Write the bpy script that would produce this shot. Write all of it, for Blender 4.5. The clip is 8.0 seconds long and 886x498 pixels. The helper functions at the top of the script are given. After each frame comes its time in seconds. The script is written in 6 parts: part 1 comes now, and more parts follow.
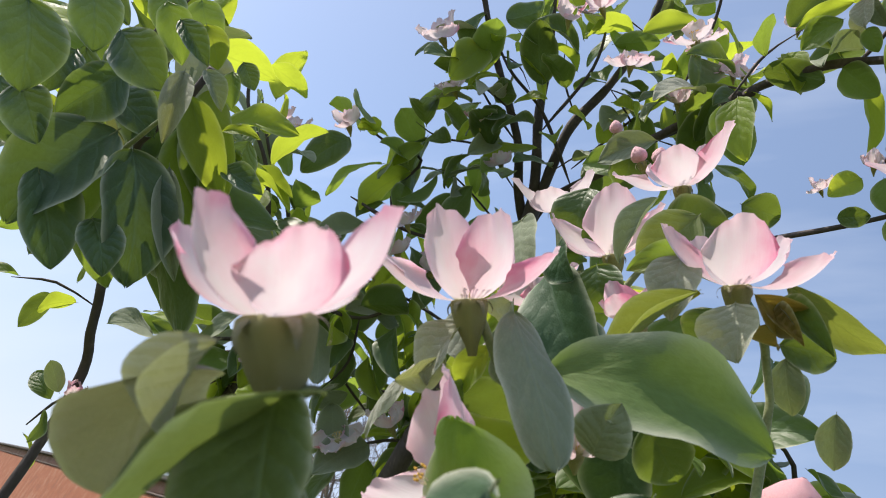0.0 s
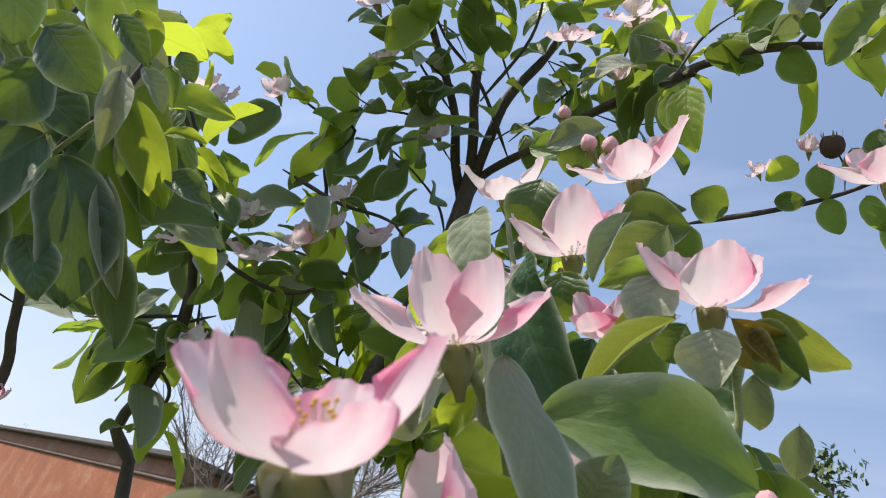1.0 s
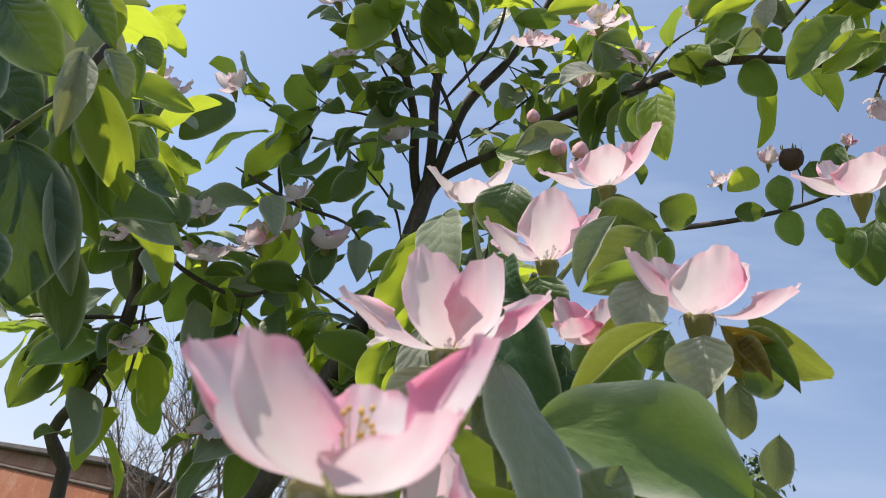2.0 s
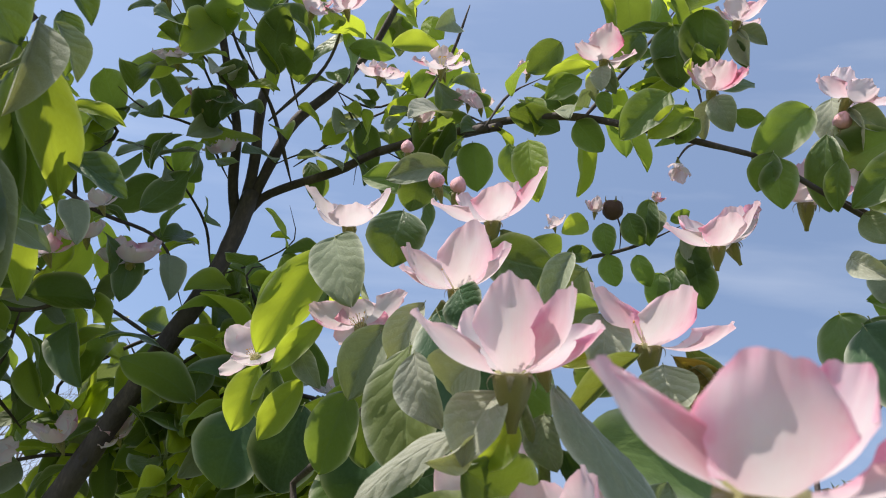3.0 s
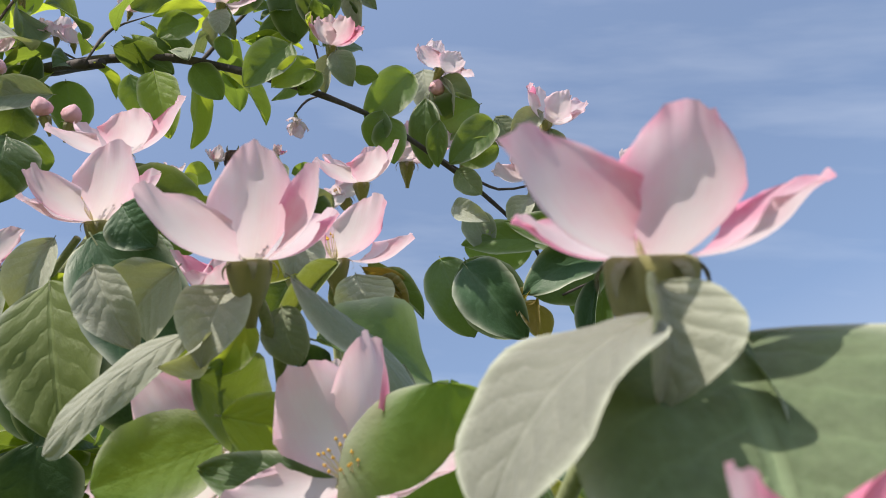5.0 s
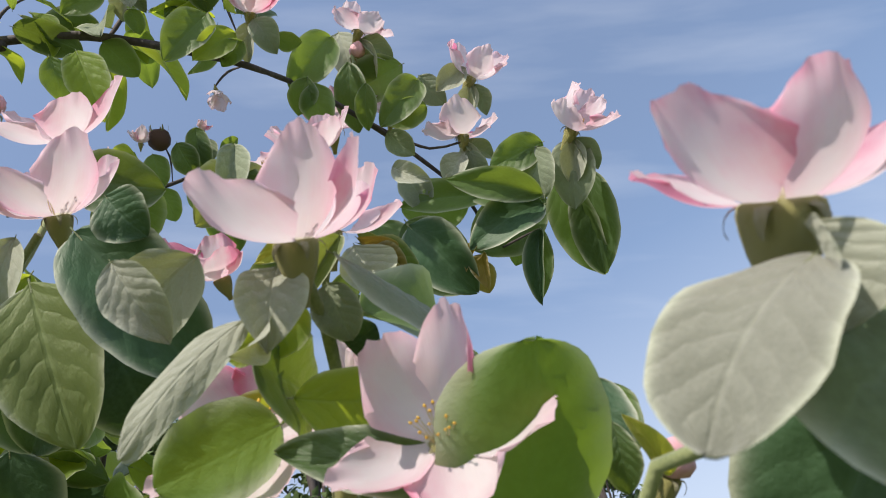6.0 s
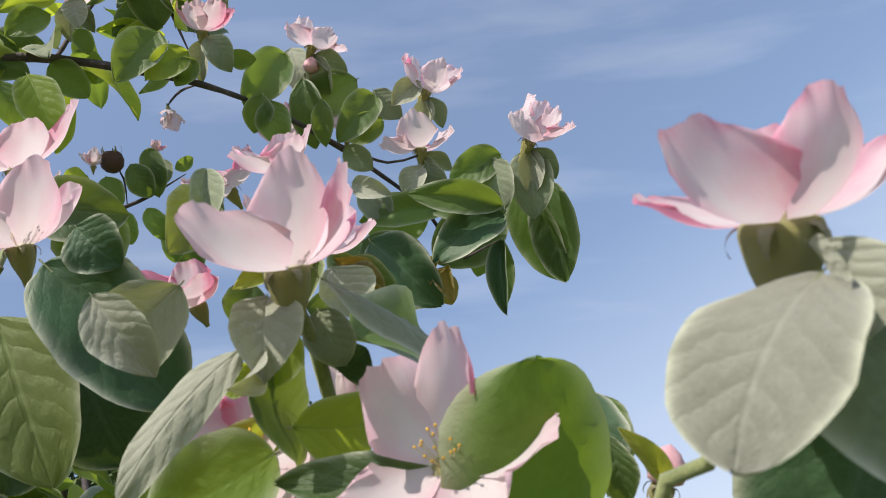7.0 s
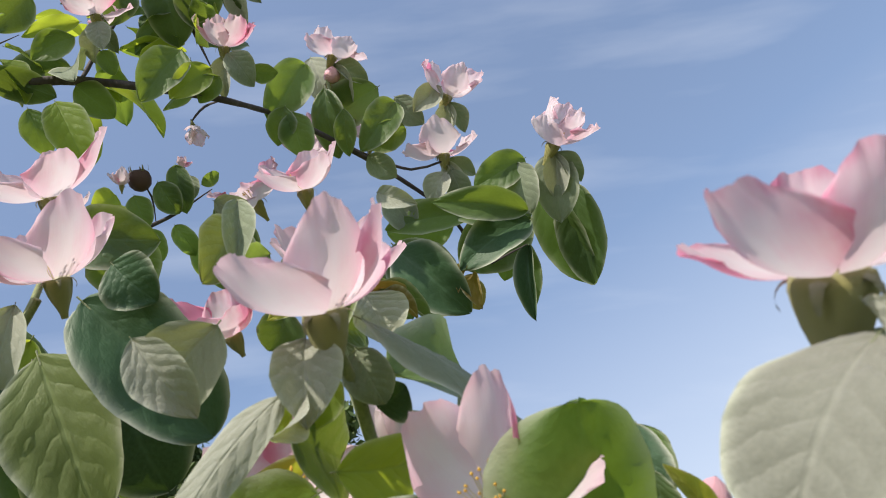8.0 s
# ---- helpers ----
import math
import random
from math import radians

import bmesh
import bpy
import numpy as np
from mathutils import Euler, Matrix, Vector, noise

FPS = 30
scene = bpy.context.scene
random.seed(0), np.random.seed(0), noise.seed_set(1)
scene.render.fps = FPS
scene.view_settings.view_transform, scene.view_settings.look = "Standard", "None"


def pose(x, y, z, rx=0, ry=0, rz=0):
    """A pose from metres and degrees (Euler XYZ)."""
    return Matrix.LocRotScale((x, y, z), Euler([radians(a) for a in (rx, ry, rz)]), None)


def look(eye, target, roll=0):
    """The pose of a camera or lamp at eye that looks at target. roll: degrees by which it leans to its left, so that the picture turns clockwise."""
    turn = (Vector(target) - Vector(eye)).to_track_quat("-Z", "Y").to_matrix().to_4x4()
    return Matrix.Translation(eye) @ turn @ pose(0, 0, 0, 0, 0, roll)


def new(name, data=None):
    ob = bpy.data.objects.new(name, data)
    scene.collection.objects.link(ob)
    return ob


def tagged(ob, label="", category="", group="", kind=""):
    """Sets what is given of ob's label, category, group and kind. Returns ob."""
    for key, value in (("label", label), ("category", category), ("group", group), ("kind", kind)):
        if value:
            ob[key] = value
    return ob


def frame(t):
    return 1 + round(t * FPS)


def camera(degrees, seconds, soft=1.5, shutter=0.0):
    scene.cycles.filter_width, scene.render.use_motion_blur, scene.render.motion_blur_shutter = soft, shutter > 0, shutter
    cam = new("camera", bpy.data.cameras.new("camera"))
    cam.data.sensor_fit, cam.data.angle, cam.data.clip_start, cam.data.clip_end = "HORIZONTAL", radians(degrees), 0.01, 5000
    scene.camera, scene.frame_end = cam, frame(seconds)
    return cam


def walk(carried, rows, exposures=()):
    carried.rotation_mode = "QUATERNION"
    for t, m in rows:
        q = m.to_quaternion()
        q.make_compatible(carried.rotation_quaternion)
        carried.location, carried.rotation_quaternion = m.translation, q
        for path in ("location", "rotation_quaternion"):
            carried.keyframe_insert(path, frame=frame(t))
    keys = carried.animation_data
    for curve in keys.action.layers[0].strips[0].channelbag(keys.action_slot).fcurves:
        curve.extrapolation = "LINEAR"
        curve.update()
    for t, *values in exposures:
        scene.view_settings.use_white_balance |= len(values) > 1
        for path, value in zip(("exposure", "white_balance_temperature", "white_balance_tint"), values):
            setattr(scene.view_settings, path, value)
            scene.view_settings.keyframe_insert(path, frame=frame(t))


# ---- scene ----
cam = camera(60.7, 8.0, soft=1.0)
PATH = [
    (0.0, look((0.0000, 0.0000, 1.5001), (-0.0599, 0.8876, 1.9568), 25.80)),
    (0.5, look((-0.0495, 0.0023, 1.5039), (-0.0119, 0.8855, 1.9715), 22.08)),
    (1.0, look((-0.0317, 0.0048, 1.5233), (0.0292, 0.8996, 1.9655), 21.75)),
    (1.2, look((-0.0248, 0.0083, 1.5235), (0.0326, 0.9035, 1.9655), 22.47)),
    (2.3, look((-0.0591, 0.0319, 1.5210), (0.1248, 0.8727, 2.0302), 19.93)),
    (2.5, look((-0.0744, 0.0386, 1.5201), (0.1623, 0.8474, 2.0584), 18.63)),
    (2.7, look((-0.1143, 0.0165, 1.5159), (0.2050, 0.8026, 2.0451), 15.23)),
    (2.8, look((-0.1417, 0.0209, 1.5075), (0.2314, 0.7792, 2.0422), 13.00)),
    (2.9, look((-0.1498, 0.0379, 1.4951), (0.2541, 0.7652, 2.0500), 11.69)),
    (3.0, look((-0.1329, 0.0655, 1.4937), (0.2650, 0.7704, 2.0809), 13.23)),
    (3.5, look((-0.1424, 0.0908, 1.4878), (0.3856, 0.6995, 2.0799), 7.16)),
    (4.0, look((-0.1481, 0.0931, 1.4848), (0.4655, 0.6145, 2.0778), 0.92)),
    (4.5, look((-0.1336, 0.1136, 1.4721), (0.5662, 0.4989, 2.0737), -5.16)),
    (4.7, look((-0.1370, 0.1200, 1.4728), (0.5984, 0.4575, 2.0603), -8.61)),
    (5.8, look((-0.1531, 0.1437, 1.4899), (0.6570, 0.3729, 2.0295), -17.55)),
    (6.0, look((-0.1627, 0.1592, 1.4861), (0.6762, 0.3655, 1.9898), -20.98)),
    (6.5, look((-0.1604, 0.1698, 1.4755), (0.6785, 0.2994, 2.0041), -21.54)),
    (7.0, look((-0.1701, 0.1672, 1.4920), (0.6888, 0.3110, 1.9835), -25.10)),
    (7.5, look((-0.1709, 0.1645, 1.4933), (0.6785, 0.3322, 1.9937), -25.34)),
    (8.0, look((-0.1752, 0.1642, 1.5037), (0.6753, 0.3374, 2.0003), -25.90)),
]
walk(cam, PATH, [(0.0, 0.26), (1.2, 0.29), (2.5, 0.23), (3.5, 0.31), (4.7, 0.28), (6.0, 0.2), (7.0, 0.2), (7.5, 0.18), (8.0, 0.2)])
# shallow focus of a phone lens held close
cam.data.dof.use_dof, cam.data.dof.focus_distance, cam.data.dof.aperture_fstop = True, 0.58, 34.0

# ---- sky and sun ----
SUN_AZ, SUN_EL = radians(-80), radians(52)      # clockwise from +y; height
world = bpy.data.worlds.new("sky")
scene.world = world
world.use_nodes = True
wn, wl = world.node_tree.nodes, world.node_tree.links
sky = wn.new("ShaderNodeTexSky")
sky.sky_type, sky.sun_disc = "NISHITA", False
sky.sun_elevation, sky.sun_rotation = SUN_EL, SUN_AZ
sky.air_density, sky.dust_density, sky.ozone_density = 1.0, 1.0, 1.3
co = wn.new("ShaderNodeTexCoord")
lift = wn.new("ShaderNodeVectorMath")
lift.operation = "ADD"
lift.inputs[1].default_value = (0, 0, 0.13)
wl.new(co.outputs["Generated"], lift.inputs[0])
wl.new(lift.outputs["Vector"], sky.inputs["Vector"])
# thin streaks of high cloud
turned = wn.new("ShaderNodeMapping")
turned.inputs["Rotation"].default_value = Vector((-0.42, -0.43, 0.80)).rotation_difference(Vector((0, 0, 1))).to_euler()
wl.new(co.outputs["Generated"], turned.inputs["Vector"])
mp = wn.new("ShaderNodeMapping")
mp.inputs["Scale"].default_value = (1.6, 1.6, 9.0)
wl.new(turned.outputs["Vector"], mp.inputs["Vector"])
cn = wn.new("ShaderNodeTexNoise")
cn.inputs["Scale"].default_value, cn.inputs["Detail"].default_value = 1.6, 7
wl.new(mp.outputs["Vector"], cn.inputs["Vector"])
cr = wn.new("ShaderNodeValToRGB")
cr.color_ramp.elements[0].position, cr.color_ramp.elements[1].position = 0.48, 0.80
cr.color_ramp.elements[0].color = (0.045, 0.045, 0.045, 1)
cr.color_ramp.elements[1].color = (0.16, 0.16, 0.16, 1)
wl.new(cn.outputs["Fac"], cr.inputs["Fac"])
mx = wn.new("ShaderNodeMix")
mx.data_type = "RGBA"
mx.inputs["B"].default_value = (7.4, 7.35, 7.3, 1)
wl.new(cr.outputs["Color"], mx.inputs["Factor"])
wl.new(sky.outputs["Color"], mx.inputs["A"])
# pale haze towards the horizon
split = wn.new("ShaderNodeSeparateXYZ")
wl.new(co.outputs["Generated"], split.inputs["Vector"])
low = wn.new("ShaderNodeMapRange")
for slot_, val_ in (("From Min", 0.0), ("From Max", 0.42), ("To Min", 0.7), ("To Max", 0.0)):
    low.inputs[slot_].default_value = val_
wl.new(split.outputs["Z"], low.inputs["Value"])
haze = wn.new("ShaderNodeMix")
haze.data_type = "RGBA"
haze.inputs["B"].default_value = (3.45, 3.42, 3.62, 1)
wl.new(low.outputs["Result"], haze.inputs["Factor"])
wl.new(mx.outputs["Result"], haze.inputs["A"])
wl.new(haze.outputs["Result"], wn["Background"].inputs["Color"])
wn["Background"].inputs["Strength"].default_value = 0.185

sun = new("sun", bpy.data.lights.new("sun", "SUN"))
sun.data.energy, sun.data.angle, sun.data.color = 4.6, radians(0.6), (1.0, 0.912, 0.80)
to_sun = Vector((math.sin(SUN_AZ) * math.cos(SUN_EL), math.cos(SUN_AZ) * math.cos(SUN_EL), math.sin(SUN_EL)))
sun.matrix_world = look(to_sun * 30, (0, 0, 0))


# ---- materials ----
def shader(name):
    m = bpy.data.materials.new(name)
    m.use_nodes = True
    n, l = m.node_tree.nodes, m.node_tree.links
    return m, n, l, n["Principled BSDF"], n["Material Output"]


def ramp(n, stops):
    r = n.new("ShaderNodeValToRGB")
    e = r.color_ramp.elements
    e[0].position, e[0].color = stops[0][0], (*stops[0][1], 1)
    e[1].position, e[1].color = stops[1][0], (*stops[1][1], 1)
    for p, c in stops[2:]:
        e.new(p).color = (*c, 1)
    return r


def math_node(n, l, op, a, b=0.0, c=0.0):
    m = n.new("ShaderNodeMath")
    m.operation = op
    for k, x in enumerate((a, b, c)):
        if isinstance(x, (int, float)):
            m.inputs[k].default_value = x
        else:
            l.new(x, m.inputs[k])
    return m.outputs[0]


def mix_color(n, l, fac, a, b, blend="MIX"):
    m = n.new("ShaderNodeMix")
    m.data_type, m.blend_type = "RGBA", blend
    for key, x in (("Factor", fac), ("A", a), ("B", b)):
        if isinstance(x, (int, float)):
            m.inputs[key].default_value = x
        elif isinstance(x, tuple):
            m.inputs[key].default_value = (*x, 1)
        else:
            l.new(x, m.inputs[key])
    return m.outputs["Result"]


def leaf_material(name, face, glow, through_share, rough, felt, rim=14.0, spec=0.22, veined=1.0):
    """A leaf blade: green face, side veins, felt, and the light that comes through it."""
    m, n, l, p, out = shader(name)
    uv = n.new("ShaderNodeUVMap")
    sep = n.new("ShaderNodeSeparateXYZ")
    l.new(uv.outputs["UV"], sep.inputs["Vector"])
    u = math_node(n, l, "ABSOLUTE", math_node(n, l, "SUBTRACT", sep.outputs["X"], 0.5))
    # side veins run out and forward from the midrib
    ph = math_node(n, l, "MULTIPLY_ADD", u, -0.62, sep.outputs["Y"])
    nz = n.new("ShaderNodeTexNoise")
    nz.inputs["Scale"].default_value, nz.inputs["Detail"].default_value = 6.0, 3
    l.new(uv.outputs["UV"], nz.inputs["Vector"])
    ph = math_node(n, l, "MULTIPLY_ADD", nz.outputs["Fac"], 0.11, ph)
    w = math_node(n, l, "SINE", math_node(n, l, "MULTIPLY", ph, 40.0))
    vein = math_node(n, l, "POWER", math_node(n, l, "MULTIPLY_ADD", w, 0.5, 0.5), 12.0)
    vein = math_node(n, l, "MULTIPLY", vein, math_node(n, l, "MULTIPLY_ADD", nz.outputs["Fac"], 1.6, -0.3))
    rib = math_node(n, l, "POWER", math_node(n, l, "MAXIMUM", math_node(n, l, "MULTIPLY_ADD", u, -28.0, 1.0), 0.0), 0.7)
    lines = math_node(n, l, "MULTIPLY", math_node(n, l, "MAXIMUM", math_node(n, l, "MULTIPLY", vein, 0.55), rib), veined)
    tc = n.new("ShaderNodeTexCoord")
    blot = n.new("ShaderNodeTexNoise")
    blot.inputs["Scale"].default_value, blot.inputs["Detail"].default_value = 3.0, 5
    l.new(tc.outputs["Object"], blot.inputs["Vector"])
    info = n.new("ShaderNodeObjectInfo")
    geo = n.new("ShaderNodeNewGeometry")
    own = math_node(n, l, "FRACT", math_node(n, l, "ADD", info.outputs["Random"], geo.outputs["Random Per Island"]))
    var = math_node(n, l, "MULTIPLY_ADD", own, 0.5, math_node(n, l, "MULTIPLY", blot.outputs["Fac"], 0.5))
    face = (face[0] * 1.10, face[1], face[2])
    glow = (glow[0] * 1.06, glow[1] * 0.98, glow[2])
    dark = tuple(c * 0.55 for c in face)
    lite = tuple(min(1, c * 1.35) for c in face)
    col = mix_color(n, l, var, dark, lite)
    fine = n.new("ShaderNodeTexNoise")
    fine.inputs["Scale"].default_value, fine.inputs["Detail"].default_value = 22.0, 6
    l.new(uv.outputs["UV"], fine.inputs["Vector"])
    mott = math_node(n, l, "MULTIPLY", math_node(n, l, "SUBTRACT", fine.outputs["Fac"], 0.35), 1.1)
    col = mix_color(n, l, math_node(n, l, "MAXIMUM", mott, 0.0), col, tuple(min(1, c * 1.5 + 0.015) for c in face))
    col = mix_color(n, l, math_node(n, l, "MULTIPLY", lines, 0.55), col, tuple(min(1, c * 1.8 + 0.04) for c in face))
    fuzz = n.new("ShaderNodeTexNoise")
    fuzz.inputs["Scale"].default_value, fuzz.inputs["Detail"].default_value = 60.0, 4
    l.new(uv.outputs["UV"], fuzz.inputs["Vector"])
    edge = math_node(n, l, "SMOOTH_MIN", 1.0, math_node(n, l, "POWER", math_node(n, l, "MULTIPLY", u, 2.05), rim), 0.1)
    hair = math_node(n, l, "MULTIPLY", math_node(n, l, "ADD", felt, math_node(n, l, "MULTIPLY", edge, 0.5)), math_node(n, l, "MULTIPLY_ADD", fuzz.outputs["Fac"], 0.8, 0.3))
    col = mix_color(n, l, math_node(n, l, "MINIMUM", hair, 0.9), col, tuple(c * (1.32 if felt > 0.6 else 1.0) for c in (0.35, 0.36, 0.315)))
    col = mix_color(n, l, math_node(n, l, "MULTIPLY", math_node(n, l, "MINIMUM", edge, 1.0), 0.8), col, (0.50, 0.52, 0.40))
    l.new(col, p.inputs["Base Color"])
    p.inputs["Roughness"].default_value = rough
    p.inputs["Specular IOR Level"].default_value = spec
    p.inputs["Sheen Weight"].default_value = max(0.0, felt - 0.08) * 0.6
    bump = n.new("ShaderNodeBump")
    bump.inputs["Strength"].default_value, bump.inputs["Distance"].default_value = 0.75, 0.0009 + 0.0003 * felt
    swell = math_node(n, l, "MULTIPLY", math_node(n, l, "MULTIPLY_ADD", w, -0.5, 0.5), 0.4 * veined)
    h = math_node(n, l, "MULTIPLY_ADD", lines, -0.7, math_node(n, l, "MULTIPLY_ADD", nz.outputs["Fac"], 1.2, swell))
    h = math_node(n, l, "MULTIPLY_ADD", fuzz.outputs["Fac"], 0.25, h)
    l.new(h, bump.inputs["Height"])
    l.new(bump.outputs["Normal"], p.inputs["Normal"])
    tr = n.new("ShaderNodeBsdfTranslucent")
    tcol = mix_color(n, l, math_node(n, l, "MULTIPLY", lines, 0.4), mix_color(n, l, var, tuple(c * 0.75 for c in glow), tuple(min(1, c * 1.2) for c in glow)), tuple(c * 0.45 for c in glow))
    l.new(tcol, tr.inputs["Color"])
    mixs = n.new("ShaderNodeMixShader")
    mixs.inputs["Fac"].default_value = through_share
    l.new(p.outputs[0], mixs.inputs[1])
    l.new(tr.outputs[0], mixs.inputs[2])
    l.new(mixs.outputs[0], out.inputs["Surface"])
    return m


LEAF = {
    "mature": leaf_material("leaf_mature", (0.050, 0.098, 0.036), (0.27, 0.40, 0.04), 0.28, 0.40, 0.02, 14.0, 0.30, 0.7),
    "deep": leaf_material("leaf_deep_green", (0.034, 0.082, 0.036), (0.14, 0.26, 0.03), 0.10, 0.50, 0.02, 12.0, 0.25, 0.45),
    "green": leaf_material("leaf_green", (0.080, 0.145, 0.042), (0.32, 0.48, 0.05), 0.42, 0.48, 0.02, 12.0, 0.3, 0.7),
    "glow": leaf_material("leaf_bright", (0.135, 0.21, 0.040), (0.54, 0.70, 0.05), 0.55, 0.5, 0.02, 14.0, 0.22, 0.8),
    "olive": leaf_material("leaf_olive", (0.115, 0.165, 0.05), (0.32, 0.40, 0.05), 0.38, 0.55, 0.12),
    "dusty": leaf_material("leaf_dusty", (0.14, 0.195, 0.105), (0.28, 0.38, 0.09), 0.22, 0.75, 0.42, 14.0, 0.22, 0.6),
    "quilted": leaf_material("leaf_quilted", (0.048, 0.098, 0.052), (0.22, 0.36, 0.04), 0.20, 0.48, 0.06, 14.0, 0.30, 1.2),
    "downy": leaf_material("leaf_downy", (0.105, 0.165, 0.075), (0.26, 0.38, 0.07), 0.22, 0.65, 0.14, 12.0, 0.22, 1.3),
    "ashen": leaf_material("leaf_ashen", (0.15, 0.165, 0.125), (0.24, 0.28, 0.10), 0.16, 0.95, 0.45, 14.0, 0.15, 0.8),
    "felt": leaf_material("leaf_felted", (0.22, 0.25, 0.18), (0.40, 0.46, 0.12), 0.24, 0.9, 0.68, 14.0, 0.22, 0.6),
    "rimmed": leaf_material("leaf_rimmed", (0.085, 0.170, 0.030), (0.30, 0.50, 0.035), 0.42, 0.65, 0.02, 5.0, 0.22, 0.25),
    "broad": leaf_material("leaf_broad", (0.100, 0.175, 0.048), (0.22, 0.36, 0.035), 0.28, 0.58, 0.05, 5.0, 0.22, 0.25),
    "yellow": leaf_material("leaf_yellow", (0.36, 0.40, 0.06), (0.60, 0.66, 0.05), 0.5, 0.55, 0.12),
    "brown": leaf_material("leaf_withered", (0.20, 0.15, 0.05), (0.42, 0.36, 0.04), 0.4, 0.7, 0.1),
}


def petal_material(name, amount):
    """Thin pink-white petal, deeper pink towards one edge and the claw, with fine veins."""
    m, n, l, p, out = shader(name)
    uv = n.new("ShaderNodeUVMap")
    sep = n.new("ShaderNodeSeparateXYZ")
    l.new(uv.outputs["UV"], sep.inputs["Vector"])
    info = n.new("ShaderNodeObjectInfo")
    off = math_node(n, l, "MULTIPLY_ADD", info.outputs["Random"], 0.7, -0.35)
    side = math_node(n, l, "ABSOLUTE", math_node(n, l, "ADD", math_node(n, l, "SUBTRACT", sep.outputs["X"], 0.5), off))
    nz = n.new("ShaderNodeTexNoise")
    nz.inputs["Scale"].default_value, nz.inputs["Detail"].default_value = 4.2, 6
    nm = n.new("ShaderNodeMapping")
    nm.inputs["Scale"].default_value = (1.2, 0.8, 1)
    l.new(uv.outputs["UV"], nm.inputs["Vector"])
    l.new(nm.outputs["Vector"], nz.inputs["Vector"])
    st = n.new("ShaderNodeTexNoise")
    st.inputs["Scale"].default_value, st.inputs["Detail"].default_value = 9.0, 3
    sm = n.new("ShaderNodeMapping")
    sm.inputs["Scale"].default_value = (5.0, 0.35, 1)
    l.new(uv.outputs["UV"], sm.inputs["Vector"])
    l.new(sm.outputs["Vector"], st.inputs["Vector"])
    side = math_node(n, l, "MAXIMUM", side, math_node(n, l, "MULTIPLY_ADD", sep.outputs["Y"], 0.9, -0.48))
    f = math_node(n, l, "MULTIPLY_ADD", side, 1.3, math_node(n, l, "MULTIPLY_ADD", nz.outputs["Fac"], 0.6, -0.42))
    f = math_node(n, l, "MULTIPLY_ADD", st.outputs["Fac"], 0.15, math_node(n, l, "ADD", f, 0.09))
    r = ramp(n, [(0.12, (0.83, 0.74, 0.775)), (1.0, (0.78, 0.28, 0.43)), (0.60, (0.83, 0.58, 0.66))])
    l.new(math_node(n, l, "MULTIPLY", f, amount), r.inputs["Fac"])
    claw = math_node(n, l, "LESS_THAN", sep.outputs["Y"], 0.04)
    col = mix_color(n, l, math_node(n, l, "MULTIPLY", claw, 0.6), r.outputs["Color"], (0.80, 0.80, 0.60))
    l.new(col, p.inputs["Base Color"])
    p.inputs["Roughness"].default_value = 0.55
    p.inputs["Specular IOR Level"].default_value = 0.25
    p.inputs["Sheen Weight"].default_value = 0.15
    bump = n.new("ShaderNodeBump")
    bump.inputs["Strength"].default_value, bump.inputs["Distance"].default_value = 0.25, 0.0004
    l.new(st.outputs["Fac"], bump.inputs["Height"])
    l.new(bump.outputs["Normal"], p.inputs["Normal"])
    tr = n.new("ShaderNodeBsdfTranslucent")
    l.new(col, tr.inputs["Color"])
    mixs = n.new("ShaderNodeMixShader")
    mixs.inputs["Fac"].default_value = 0.48
    l.new(p.outputs[0], mixs.inputs[1])
    l.new(tr.outputs[0], mixs.inputs[2])
    l.new(mixs.outputs[0], out.inputs["Surface"])
    return m


PETAL = [petal_material("petal_pale", 0.55), petal_material("petal_blush", 0.95), petal_material("petal_pink", 1.3)]


def rough_material(name, stops, scale, rough, bump_d, sheen=0.0, stretch=(1, 1, 1), metal=0.0):
    m, n, l, p, out = shader(name)
    tc = n.new("ShaderNodeTexCoord")
    mp_ = n.new("ShaderNodeMapping")
    mp_.inputs["Scale"].default_value = stretch
    l.new(tc.outputs["Object"], mp_.inputs["Vector"])
    a = n.new("ShaderNodeTexNoise")
    a.inputs["Scale"].default_value, a.inputs["Detail"].default_value = scale, 8
    l.new(mp_.outputs["Vector"], a.inputs["Vector"])
    b = n.new("ShaderNodeTexNoise")
    b.inputs["Scale"].default_value, b.inputs["Detail"].default_value = scale * 7, 6
    l.new(mp_.outputs["Vector"], b.inputs["Vector"])
    f = math_node(n, l, "MULTIPLY_ADD", a.outputs["Fac"], 0.65, math_node(n, l, "MULTIPLY", b.outputs["Fac"], 0.35))
    r = ramp(n, stops)
    l.new(f, r.inputs["Fac"])
    l.new(r.outputs["Color"], p.inputs["Base Color"])
    p.inputs["Roughness"].default_value, p.inputs["Metallic"].default_value = rough, metal
    p.inputs["Sheen Weight"].default_value = sheen
    bp = n.new("ShaderNodeBump")
    bp.inputs["Strength"].default_value, bp.inputs["Distance"].default_value = 0.7, bump_d
    l.new(f, bp.inputs["Height"])
    l.new(bp.outputs["Normal"], p.inputs["Normal"])
    return m


